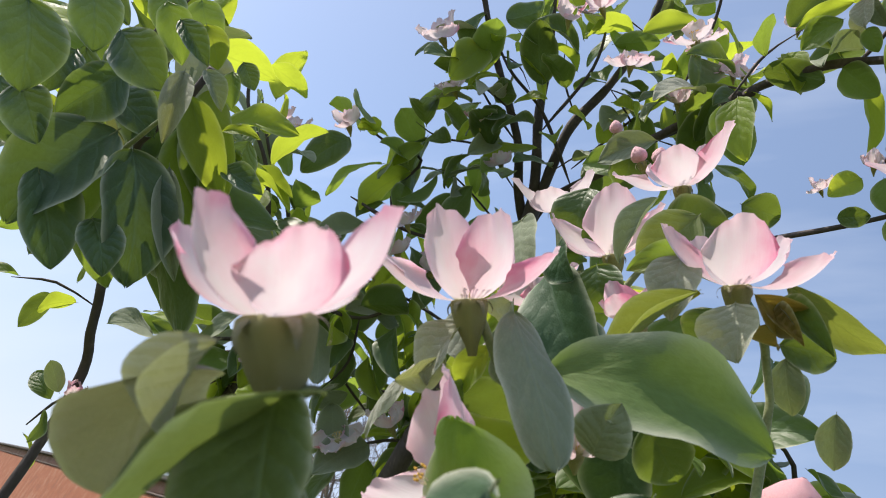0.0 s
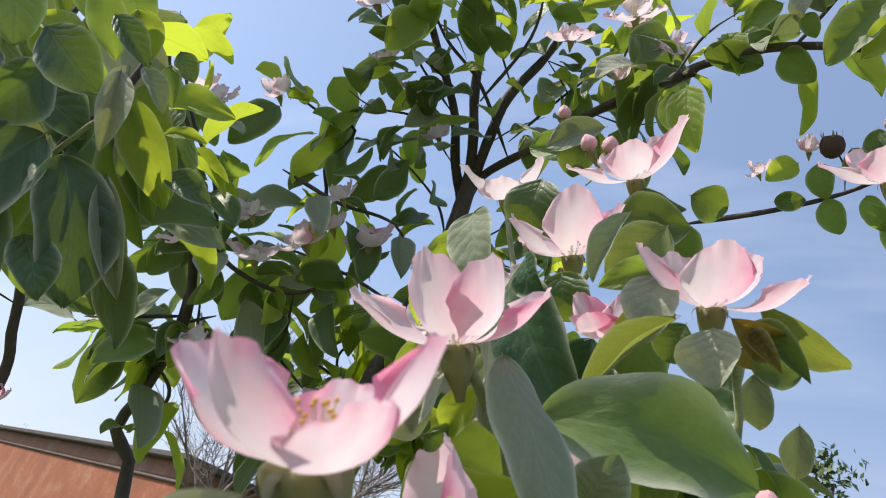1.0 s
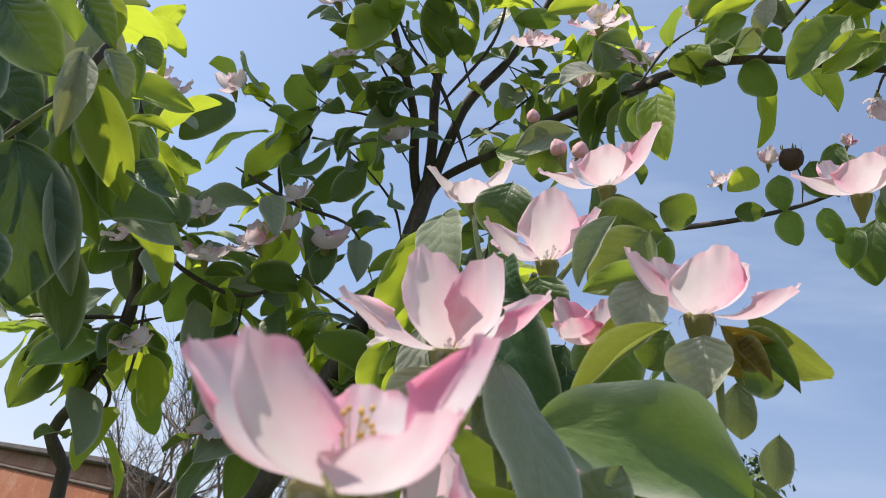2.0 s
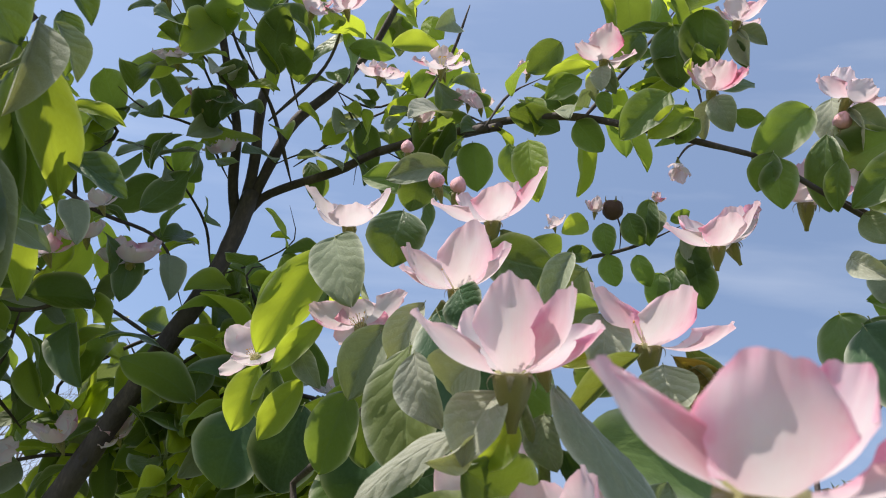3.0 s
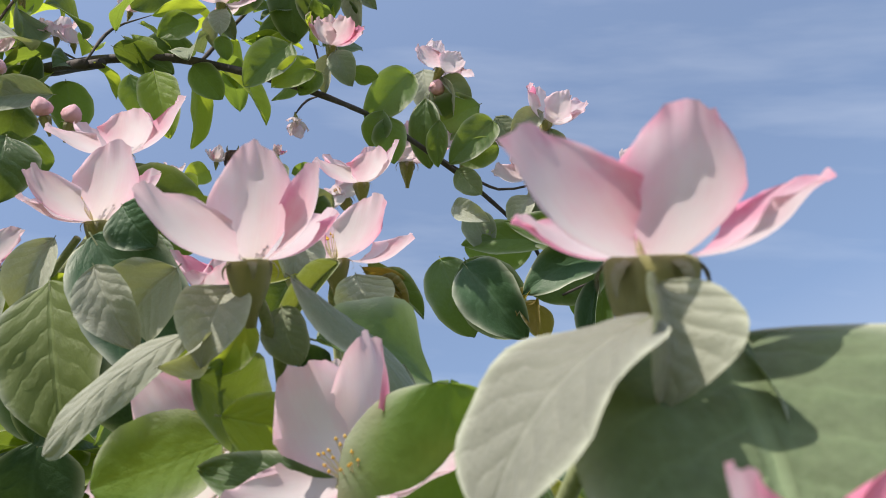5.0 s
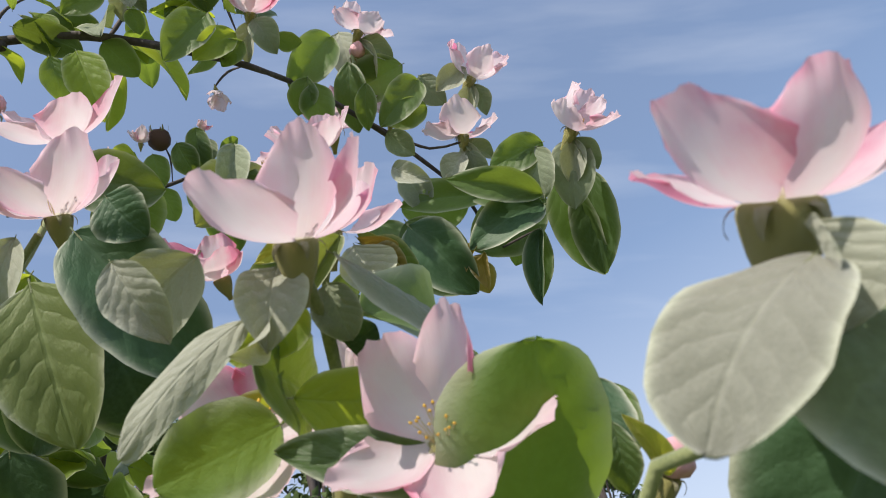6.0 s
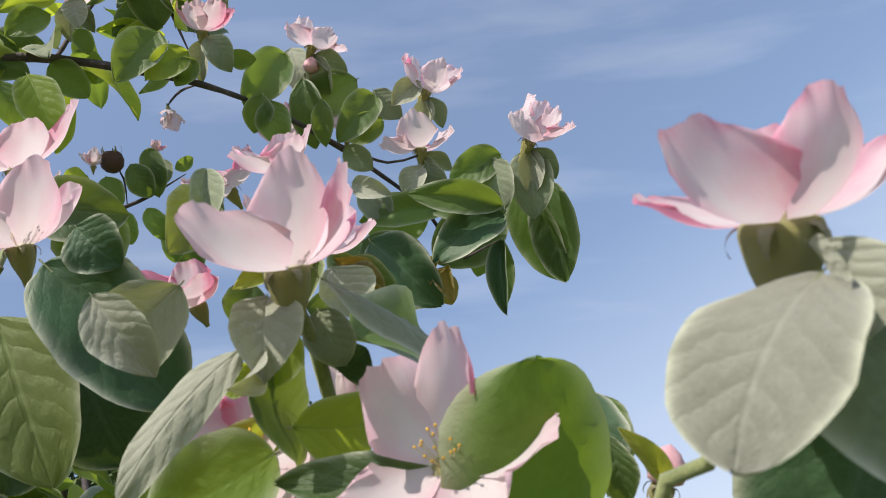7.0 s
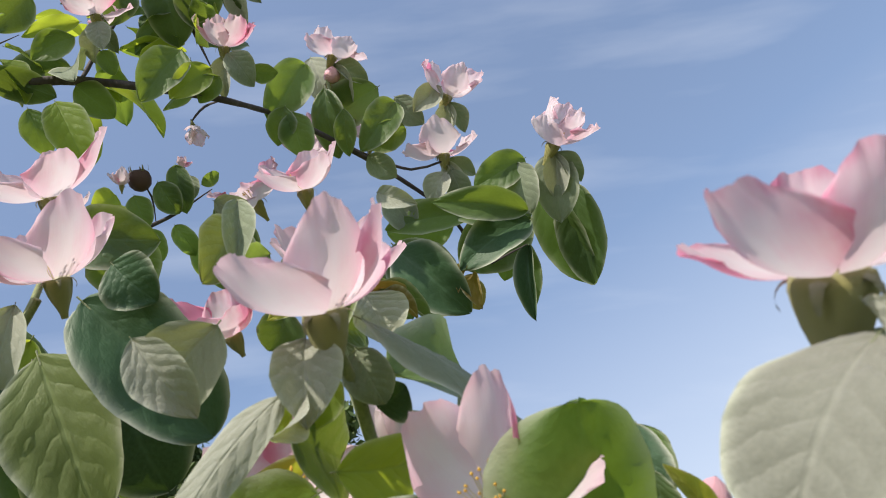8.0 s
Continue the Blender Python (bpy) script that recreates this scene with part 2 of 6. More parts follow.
BARK = rough_material("bark", [(0.3, (0.035, 0.026, 0.024)), (0.72, (0.15, 0.115, 0.10)), (0.55, (0.075, 0.058, 0.055))], 45, 0.75, 0.004, stretch=(1, 1, 0.35))
GREEN_STEM = rough_material("green_stem", [(0.3, (0.10, 0.13, 0.035)), (0.7, (0.30, 0.33, 0.14))], 120, 0.8, 0.001, 0.4)
CALYX = rough_material("calyx", [(0.3, (0.17, 0.155, 0.035)), (0.7, (0.46, 0.43, 0.17)), (0.5, (0.32, 0.295, 0.085))], 160, 0.85, 0.0012, 0.25)
SEPAL = rough_material("sepal", [(0.3, (0.17, 0.13, 0.045)), (0.7, (0.34, 0.33, 0.15))], 140, 0.8, 0.001, 0.5)
STAMEN = rough_material("stamen", [(0.3, (0.75, 0.62, 0.30)), (0.7, (0.85, 0.80, 0.55))], 200, 0.6, 0.0005)
ANTHER = rough_material("anther", [(0.3, (0.72, 0.36, 0.03)), (0.7, (0.85, 0.58, 0.10))], 300, 0.8, 0.0005)
BUD_PINK = rough_material("bud_petals", [(0.35, (0.80, 0.30, 0.38)), (0.7, (0.90, 0.62, 0.64))], 90, 0.55, 0.001, 0.2)
DRY = rough_material("dried_fruit", [(0.3, (0.05, 0.028, 0.022)), (0.7, (0.19, 0.10, 0.075))], 110, 0.8, 0.003)

# ---- meshes that repeat ----
rng = random.Random(11)


def mesh_of(name, verts, faces, uvs, mats, index=None):
    me = bpy.data.meshes.new(name)
    me.from_pydata(verts, [], faces)
    for mt in mats:
        me.materials.append(mt)
    if uvs:
        lay = me.uv_layers.new(name="UVMap")
        for lp in me.loops:
            lay.data[lp.index].uv = uvs[lp.vertex_index]
    if index:
        me.polygons.foreach_set("material_index", index)
    me.polygons.foreach_set("use_smooth", [True] * len(me.polygons))
    me.update()
    return me


def grid_faces(nu, nv):
    return [(j * (nu + 1) + i, j * (nu + 1) + i + 1, (j + 1) * (nu + 1) + i + 1, (j + 1) * (nu + 1) + i) for j in range(nv) for i in range(nu)]


def leaf_mesh(name, mat, form, curl, seed):
    """A blade of length 1 along y and width 1 across x, its upper face to +z, with a short stalk below the base."""
    q = random.Random(seed)
    nu, nv = 10, 18
    verts, uvs = [], []
    tw, sag, ph = q.uniform(-0.30, 0.30), q.uniform(0.05, 0.20), q.uniform(0, 6.28)
    bend, p2, droop = q.uniform(-0.05, 0.05), q.uniform(0, 6.28), q.uniform(0.0, 0.10)
    for j in range(nv + 1):
        y = 0.5 - 0.5 * math.cos(math.pi * j / nv)
        if form == 3:
            half = 0.5 * max(0.0, 1 - abs(2 * y ** 0.95 - 1) ** 2.3) ** 0.5
        elif form == 2:
            half = 0.5 * max(0.0, 1 - abs(2 * y ** 0.9 - 1) ** 2.7) ** 0.5
        elif form:
            half = 0.5 * max(0.0, 1 - abs(2 * y ** 0.86 - 1) ** 2.1) ** 0.68
        else:
            half = 0.5 * max(0.0, 1 - abs(2 * y ** 0.92 - 1) ** 2.0) ** 0.80
        half = max(half, 0.012)
        for i in range(nu + 1):
            u = i / nu * 2 - 1
            x = u * half * (1 + 0.045 * math.sin(7 * y + ph + 2 * u) + 0.015 * math.sin(23 * y + ph)) + bend * math.sin(math.pi * y)
            z = curl * abs(u) ** 1.4 * half * 1.4 - sag * (2 * y - 1) ** 2 + tw * u * half * (y - 0.4)
            z -= droop * max(0, abs(u) - 0.55) ** 2 * half * 4 * (1 + math.sin(5 * y + p2))
            z += 0.032 * math.sin(11 * y + 3 * u + ph) * abs(u) ** 1.5 + 0.015 * math.sin(26 * (y - 0.31 * abs(u)) + p2) * math.sin(math.pi * abs(u)) * math.sin(math.pi * y)
            verts.append((x, y + 0.01 * math.sin(7 * u + ph), z))
            uvs.append((0.5 + u * 0.5, y))
    faces = grid_faces(nu, nv)
    index = [0] * len(faces)
    # stalk
    base = len(verts)
    for k, (y, z, r) in enumerate(((0.06, -sag * 0.8, 0.008), (0.0, -sag, 0.010), (-0.02, -sag - 0.005, 0.010), (-0.045, -sag - 0.015, 0.011))):
        for s in range(5):
            a = s / 5 * 2 * math.pi
            verts.append((r * math.cos(a), y, z + 0.6 * r * math.sin(a)))
            uvs.append((0.5, 0.5))
    for k in range(3):
        for s in range(5):
            faces.append((base + k * 5 + s, base + k * 5 + (s + 1) % 5, base + (k + 1) * 5 + (s + 1) % 5, base + (k + 1) * 5 + s))
            index.append(1)
    return mesh_of(name, verts, faces, uvs, [LEAF[mat], GREEN_STEM], index)


LEAF_MESH = {}


def get_leaf(mat, form, curl, k):
    key = (mat, form, round(curl * 10), k % 3)
    if key not in LEAF_MESH:
        LEAF_MESH[key] = leaf_mesh("leaf", mat, form, curl, hash(key[1:]) % 997 + len(mat) * 31)
    return LEAF_MESH[key]


def blade_petal_mesh(seed, pink, ragged):
    """A broad spoon-shaped petal of length 1 along y and width 1 across x, hollow towards +z, with a short claw, a rounded top and a ragged margin."""
    q = random.Random(seed)
    nu, nv = 20, 16
    a, b, c = q.uniform(0, 6.28), q.uniform(0, 6.28), q.uniform(0, 6.28)
    cup, bowl, lip, skew = q.uniform(0.24, 0.38), q.uniform(0.13, 0.18), q.uniform(-0.2, 0.4), q.uniform(-0.08, 0.08)
    fold, notch, at = q.uniform(-0.06, 0.06), q.uniform(0.0, 0.05), q.uniform(-0.35, 0.35)
    rise = q.uniform(0.54, 0.62)
    verts, uvs = [], []
    for j in range(nv + 1):
        v = j / nv
        half = 0.5 * (0.20 + 0.80 * math.sin(math.pi / 2 * min(1, v / 0.66)) ** 1.05) * (1 - 0.16 * max(0, (v - 0.66) / 0.34) ** 2)
        for i in range(nu + 1):
            u = i / nu * 2 - 1
            edge = max(abs(u) ** 4, v ** 6)
            top = 1 + ragged * v ** 4 * (0.013 * math.sin(6 * u + a) + 0.011 * math.sin(14 * u + b) + 0.007 * math.sin(23 * u + c)) - v ** 6 * notch * math.exp(-((u - at) / 0.22) ** 2)
            wide = 1 + ragged * abs(u) ** 3 * (0.025 * math.sin(11 * v + b) + 0.018 * math.sin(23 * v + a))
            x = u * half * wide
            y = v * top * (1 - rise * v ** 1.5 * (1 - math.sqrt(1 - 0.985 * u * u)))
            z = cup * (2 * x) ** 2 * 0.62 * (0.45 + 0.55 * max(0.0, math.sin(math.pi * v)) ** 0.8) - bowl * math.sin(math.pi * min(1, v) ** 0.90) - lip * max(0, v - 0.70) ** 1.5
            z += fold * math.sin(5 * x + b) * v + 0.008 * math.sin(15 * x + a) * v * (1 - v * v)
            z += ragged * edge * v * min(1, 2.2 * half) ** 2 * (0.034 * math.sin(7 * u + 5 * v + a) + 0.022 * math.sin(15 * u - 4 * v + b))
            verts.append((x + skew * v * v, y, z))
            uvs.append((0.5 + x, v))
    return mesh_of("petal", verts, grid_faces(nu, nv), uvs, [PETAL[pink]])


BLADES = [[blade_petal_mesh(300 + 10 * p + k, p, 1.0) for k in range(8)] for p in range(3)]
RAGGED = [[blade_petal_mesh(400 + 10 * p + k, p, 1.9) for k in range(8)] for p in range(3)]


def lathe(profile, seg, wob=0.0, ribs=5):
    verts = []
    for z, r in profile:
        for s in range(seg):
            a = s / seg * 2 * math.pi
            rr = r * (1 + wob * math.cos(ribs * a))
            verts.append((rr * math.cos(a), rr * math.sin(a), z))
    faces = [(k * seg + s, k * seg + (s + 1) % seg, (k + 1) * seg + (s + 1) % seg, (k + 1) * seg + s) for k in range(len(profile) - 1) for s in range(seg)]
    return verts, faces


def receptacle_mesh():
    """The swollen green base of a flower, length about 1 below the origin, and its short stalk."""
    v_, f_ = lathe([(-2.1, 0.14), (-1.75, 0.19), (-1.45, 0.29), (-1.15, 0.40), (-0.85, 0.49), (-0.5, 0.56), (-0.2, 0.60), (-0.04, 0.57), (0.03, 0.46), (0.02, 0.24), (-0.05, 0.02)], 20, 0.06)
    return mesh_of("receptacle", v_, f_, None, [CALYX])


def sepal_mesh():
    verts, uvs = [], []
    for j in range(7):
        y = j / 6
        half = 0.14 * (1 - y) ** 0.7 + 0.012
        for i in range(5):
            u = i / 2 - 1
            verts.append((u * half * (1 + 0.15 * (j % 2)), 0.58 + 0.34 * math.sin(y * 2.2), -0.02 - 0.42 * (1 - math.cos(y * 2.2)) - 0.05 * abs(u)))
            uvs.append((i / 4, y))
    return mesh_of("sepal", verts, grid_faces(4, 6), uvs, [SEPAL])


def stamens_mesh(seed):
    q = random.Random(seed)
    verts, faces, index = [], [], []
    for k in range(20):
        a, tilt = k / 20 * 2 * math.pi * 3.1, q.uniform(0.08, 0.50)
        hgt = q.uniform(0.75, 1.05)
        d = Vector((math.cos(a) * math.sin(tilt), math.sin(a) * math.sin(tilt), math.cos(tilt)))
        foot = Vector((math.cos(a) * 0.2, math.sin(a) * 0.2, 0))
        side = d.orthogonal().normalized()
        up = d.cross(side)
        b0 = len(verts)
        for c, r in ((foot, 0.022), (foot + d * hgt, 0.014)):
            for s in range(3):
                verts.append(tuple(c + side * r * math.cos(s * 2.094) + up * r * math.sin(s * 2.094)))
        for s in range(3):
            faces.append((b0 + s, b0 + (s + 1) % 3, b0 + 3 + (s + 1) % 3, b0 + 3 + s))
            index.append(0)
        c, b1 = foot + d * (hgt + 0.03), len(verts)
        for s in range(4):
            verts.append(tuple(c + (side * math.cos(s * 1.571) + up * math.sin(s * 1.571)) * 0.055))
        verts += [tuple(c + d * 0.1), tuple(c - d * 0.06)]
        for s in range(4):
            faces.append((b1 + s, b1 + (s + 1) % 4, b1 + 4))
            faces.append((b1 + (s + 1) % 4, b1 + s, b1 + 5))
            index += [1, 1]
    return mesh_of("stamen_tuft", verts, faces, None, [STAMEN, ANTHER], index)


RECEPTACLE, SEPALS, STAMENS = receptacle_mesh(), sepal_mesh(), [stamens_mesh(5), stamens_mesh(6)]


def bud_mesh():
    v_, f_ = lathe([(0.0, 0.2), (0.12, 0.42), (0.35, 0.52), (0.6, 0.46), (0.85, 0.26), (1.0, 0.03)], 12, 0.10, 5)
    v_ = [(x * math.cos(z * 1.2) - y * math.sin(z * 1.2), x * math.sin(z * 1.2) + y * math.cos(z * 1.2), z) for x, y, z in v_]
    return mesh_of("bud_petals", v_, f_, None, [BUD_PINK])


def dry_mesh():
    v_, f_ = lathe([(-0.5, 0.08), (-0.42, 0.28), (-0.2, 0.47), (0.1, 0.52), (0.38, 0.44), (0.5, 0.30), (0.42, 0.16), (0.36, 0.02)], 14, 0.07, 5)
    return mesh_of("dried_bud", v_, f_, None, [DRY])


BUD, DRY_BUD = bud_mesh(), dry_mesh()
leaf_count = {}


def child(name, mesh, parent, m):
    ob = new(name, mesh)
    ob.parent = parent
    ob.matrix_basis = m
    return ob


def basis(x, y, z, at, sx, sy, sz):
    return Matrix(((x[0] * sx, y[0] * sy, z[0] * sz, at[0]), (x[1] * sx, y[1] * sy, z[1] * sz, at[1]), (x[2] * sx, y[2] * sy, z[2] * sz, at[2]), (0, 0, 0, 1)))


def leaf(tree, base, tip, normal, width, mat, curl=0.2, form=0):
    b, t = Vector(base), Vector(tip)
    y = (t - b).normalized()
    z = Vector(normal)
    z = (z - y * z.dot(y)).normalized()
    x = y.cross(z)
    size = (t - b).length
    if form < 2 and tree is not near_tree:
        width = min(width, 0.74 * size)
    leaf_count[tree.name] = leaf_count.get(tree.name, 0) + 1
    me = get_leaf(mat, form, curl, leaf_count[tree.name])
    m = basis(x, y, z, b, width, size, (size + width) / 2)
    if leaf_count[tree.name] > 300:
        DEEP.setdefault(tree.name, []).append((me, m))
        return None
    return tagged(child("leaf", me, tree, m), LEAF_LABEL.get(mat, ""))


DEEP = {}
LEAF_LABEL = {"felt": "young leaf covered in pale grey felt", "dusty": "grey-green leaf with downy hairs", "ashen": "broad ash-grey felted leaf", "yellow": "small yellow-green leaf", "brown": "withered brown curled leaf", "glow": "bright yellow-green leaf with light through it"}


def join_deep(tree):
    """The leaves past the first three hundred, deep in the crown, as one mesh."""
    verts, faces, uvs, index, mats = [], [], [], [], []
    for me, m in DEEP.get(tree.name, []):
        b0 = len(verts)
        slots = []
        for mt in me.materials:
            if mt not in mats:
                mats.append(mt)
            slots.append(mats.index(mt))
        vuv = {}
        lay = me.uv_layers[0].data
        for lp in me.loops:
            vuv[lp.vertex_index] = tuple(lay[lp.index].uv)
        for v_ in me.vertices:
            verts.append(tuple(m @ v_.co))
            uvs.append(vuv.get(v_.index, (0.5, 0.5)))
        for f_ in me.polygons:
            faces.append(tuple(b0 + k for k in f_.vertices))
            index.append(slots[f_.material_index])
    if verts:
        child("foliage", mesh_of("foliage", verts, faces, uvs, mats, index), tree, Matrix())["kind"] = "stuff"


def smooth_path(pts, step):
    """Points along a soft curve through the given ones."""
    p = [Vector(q) for q in pts]
    p = [p[0] * 2 - p[1]] + p + [p[-1] * 2 - p[-2]]
    res = []
    for k in range(1, len(p) - 2):
        n_ = max(2, int((p[k + 1] - p[k]).length / step))
        for s in range(n_):
            t = s / n_
            res.append(0.5 * (2 * p[k] + (p[k + 1] - p[k - 1]) * t + (2 * p[k - 1] - 5 * p[k] + 4 * p[k + 1] - p[k + 2]) * t * t + (3 * p[k] - p[k - 1] - 3 * p[k + 1] + p[k + 2]) * t ** 3))
    res.append(p[-2])
    return res


def branch(tree, name, pts, r0, r1, mat=None):
    """A round, slightly knotty limb."""
    path = smooth_path(pts, max(0.012, r0 * 1.2))
    seg, verts, faces = 10, [], []
    side = Vector((0.3, 0.8, 0.52))
    for k, c in enumerate(path):
        d = (path[min(k + 1, len(path) - 1)] - path[max(k - 1, 0)]).normalized()
        side = (side - d * side.dot(d)).normalized()
        up = d.cross(side)
        r = r0 + (r1 - r0) * k / (len(path) - 1)
        r *= 1 + 0.16 * noise.noise(c * 38) + 0.22 * max(0, noise.noise(c * 21 + Vector((5, 1, 3))) - 0.2)
        if name == "twig":
            r *= min(1.0, 0.3 + 0.23 * min(k, len(path) - 1 - k))
        for s in range(seg):
            a = s / seg * 2 * math.pi
            verts.append(tuple(c + (side * math.cos(a) + up * math.sin(a)) * r * (1 + 0.10 * noise.noise(c * 60 + Vector((s, 0, 0))))))
    n_ = len(path)
    faces = [(k * seg + s, k * seg + (s + 1) % seg, (k + 1) * seg + (s + 1) % seg, (k + 1) * seg + s) for k in range(n_ - 1) for s in range(seg)]
    faces += [tuple(range(seg))[::-1], tuple((n_ - 1) * seg + s for s in range(seg))]
    return child(name, mesh_of(name, verts, faces, None, [mat or (GREEN_STEM if name == "stem" else BARK)]), tree, Matrix())


def flower_base(tree, centre, axis, size, tall=1.0):
    z = Vector(axis).normalized()
    x = z.orthogonal().normalized()
    y = z.cross(x)
    m = basis(x, y, z, centre, size, size, size * tall)
    return tagged(child("flower", RECEPTACLE, tree, m), "pale pink five-petalled blossom with an olive calyx"), m.inverted(), x, y, z


def custom_flower(tree, centre, axis, tips, widths, tint):
    """A flower whose petals reach the given tips."""
    c = Vector(centre)
    long_ = sum((Vector(t) - c).length for t in tips) / len(tips)
    cal = long_ * 0.30
    fl, inv, x, y, z = flower_base(tree, centre, axis, cal, 0.75)
    pink = 2 if tint > 0.7 else (1 if tint > 0.38 else 0)
    for k, (t, w) in enumerate(zip(tips, widths)):
        d = Vector(t) - c
        ln = d.length
        py = d / ln
        pz = z - py * z.dot(py)
        if pz.length < 0.05:
            pz = z.orthogonal()
        pz.normalize()
        px = py.cross(pz)
        foot = c + (py - z * py.dot(z)).normalized() * cal * 0.30
        py2 = Vector(t) - foot
        m = basis(px, py2.normalized(), px.cross(py2.normalized()), foot, max(w, ln * 0.5) * (1.06 if pink == 2 else 1.14), py2.length * 1.04, ln)
        child("petal", BLADES[pink][(k * 2 + int(tint * 10)) % 8], fl, inv @ m)
    for k in range(5):
        child("sepal", SEPALS, fl, pose(0, 0, 0, 0, 0, 72 * k + 20) @ Matrix.Scale(0.6, 4))
    tagged(child("stamen_tuft", STAMENS[0], fl, Matrix.Scale(1.2, 4)), "yellow stamens with orange anthers")
    return fl


UPRIGHT = Vector((-0.46, -0.37, 0.81)).normalized()     # the way in which the shoots lean


def cup_flower(tree, centre, size, petals, tint, calyx=0.30, lean=UPRIGHT):
    """A cupped flower: for each petal its heading round the axis (degrees clockwise from +y), its opening from the axis, its length and width in parts of the size."""
    fl, inv, x, y, z = flower_base(tree, centre, lean, size * calyx, 0.85)
    c = Vector(centre)
    ahead = (Vector((0, 1, 0)) - z * z.y).normalized()
    right = ahead.cross(z)
    pink = 2 if tint > 0.7 else (1 if tint > 0.38 else 0)
    for k, (heading, opening, long_, wide) in enumerate(petals):
        h, o = radians(heading), radians(opening)
        out_ = ahead * math.cos(h) + right * math.sin(h)
        py = out_ * math.sin(o) + z * math.cos(o)
        pz = z * math.sin(o) - out_ * math.cos(o)
        ln = size * long_
        child("petal", BLADES[pink][(k * 3 + int(size * 1e4)) % 8], fl, inv @ basis(py.cross(pz), py, pz, c + out_ * size * calyx * 0.36 - z * size * 0.01, size * wide, ln, ln))
    for k in range(5):
        child("sepal", SEPALS, fl, pose(0, 0, 0, 0, 0, 72 * k + 20) @ Matrix.Scale(0.82, 4))
    tagged(child("stamen_tuft", STAMENS[0], fl, Matrix.Scale(0.36 / calyx, 4)), "yellow stamens with orange anthers")
    return fl


def flower(tree, centre, axis, size, opening, seed, tint=0.4):
    """A five-petalled flower of the given width."""
    q = random.Random(seed)
    fl, inv, x, y, z = flower_base(tree, centre, axis, size * 0.125)
    c = Vector(centre)
    pink = 2 if tint > 0.7 else (1 if tint > 0.38 else 0)
    turn = q.uniform(0, 360)
    for k in range(5):
        a = radians(turn + 72 * k + q.uniform(-12, 12))
        o = radians(min(82, max(6, opening + q.choice((-26, -12, 2, 14, 24)) + q.uniform(-8, 8))))
        out_ = x * math.cos(a) + y * math.sin(a)
        py = out_ * math.sin(o) + z * math.cos(o)
        pz = z * math.sin(o) - out_ * math.cos(o)
        px = py.cross(pz)
        roll = Matrix.Rotation(radians(q.uniform(-22, 22)), 3, py)
        px, pz = roll @ px, roll @ pz
        s = size * 0.50 * q.uniform(0.85, 1.12)
        child("petal", RAGGED[min(2, max(0, pink + q.choice((-1, 0, 0, 1))))][q.randrange(8)], fl, inv @ basis(px, py, pz, c + out_ * size * 0.04, s * q.uniform(0.80, 1.0), s, s * q.uniform(0.9, 1.3)))
    for k in range(5):
        child("sepal", SEPALS, fl, pose(0, 0, 0, 0, 0, 72 * k))
    tagged(child("stamen_tuft", STAMENS[1], fl, Matrix.Scale(1.15, 4)), "yellow stamens with orange anthers")
    return fl


def bud(tree, centre, axis, size):
    z = Vector(axis).normalized()
    x = z.orthogonal().normalized()
    b = tagged(child("flower_bud", RECEPTACLE, tree, basis(x, z.cross(x), z, centre, size * 0.5, size * 0.5, size * 0.5)), "closed deep pink flower bud")
    child("bud_petals", BUD, b, Matrix.Scale(2.0, 4))
    for k in range(5):
        child("sepal", SEPALS, b, pose(0, 0, 0, 0, 0, 72 * k))


def dried_bud(tree, centre, axis, size):
    z = Vector(axis).normalized()
    x = z.orthogonal().normalized()
    d = tagged(child("dried_bud", DRY_BUD, tree, basis(x, z.cross(x), z, centre, size, size, size)), "dried dark brown fruit bud")
    for k in range(5):
        child("sepal", SEPALS, d, pose(0, 0, 0.35, 180, 0, 72 * k) @ Matrix.Scale(0.5, 4))


BARE_LIMBS = [((0.03, 0.88, 2.03), (-0.028, 0.84, 2.13)), ((-0.028, 0.84, 2.13), (-0.111, 0.782, 2.217)), ((0.025, 0.87, 2.06), (-0.035, 0.793, 2.24)), ((0.03, 0.86, 2.07), (0.07, 0.74, 2.296)), ((0.03, 0.89, 2.0), (0.004, 1.0, 1.75)),
              ((0.030, 0.880, 2.030), (-0.017, 0.585, 1.839)), ((0.020, 0.930, 1.900), (-0.023, 0.617, 1.756)), ((0.008, 0.980, 1.780), (-0.031, 0.649, 1.679)), ((-0.003, 1.030, 1.670), (-0.038, 0.681, 1.609))]


def bare_limb(p):
    """Distance of a point from the bare stretches of limb and the clear space before the trunk."""
    near_ = 9.0
    for a, b in BARE_LIMBS:
        a, b = Vector(a), Vector(b)
        f = max(0.0, min(1.0, (p - a).dot(b - a) / (b - a).length_squared))
        near_ = min(near_, (a.lerp(b, f) - p).length)
    return near_


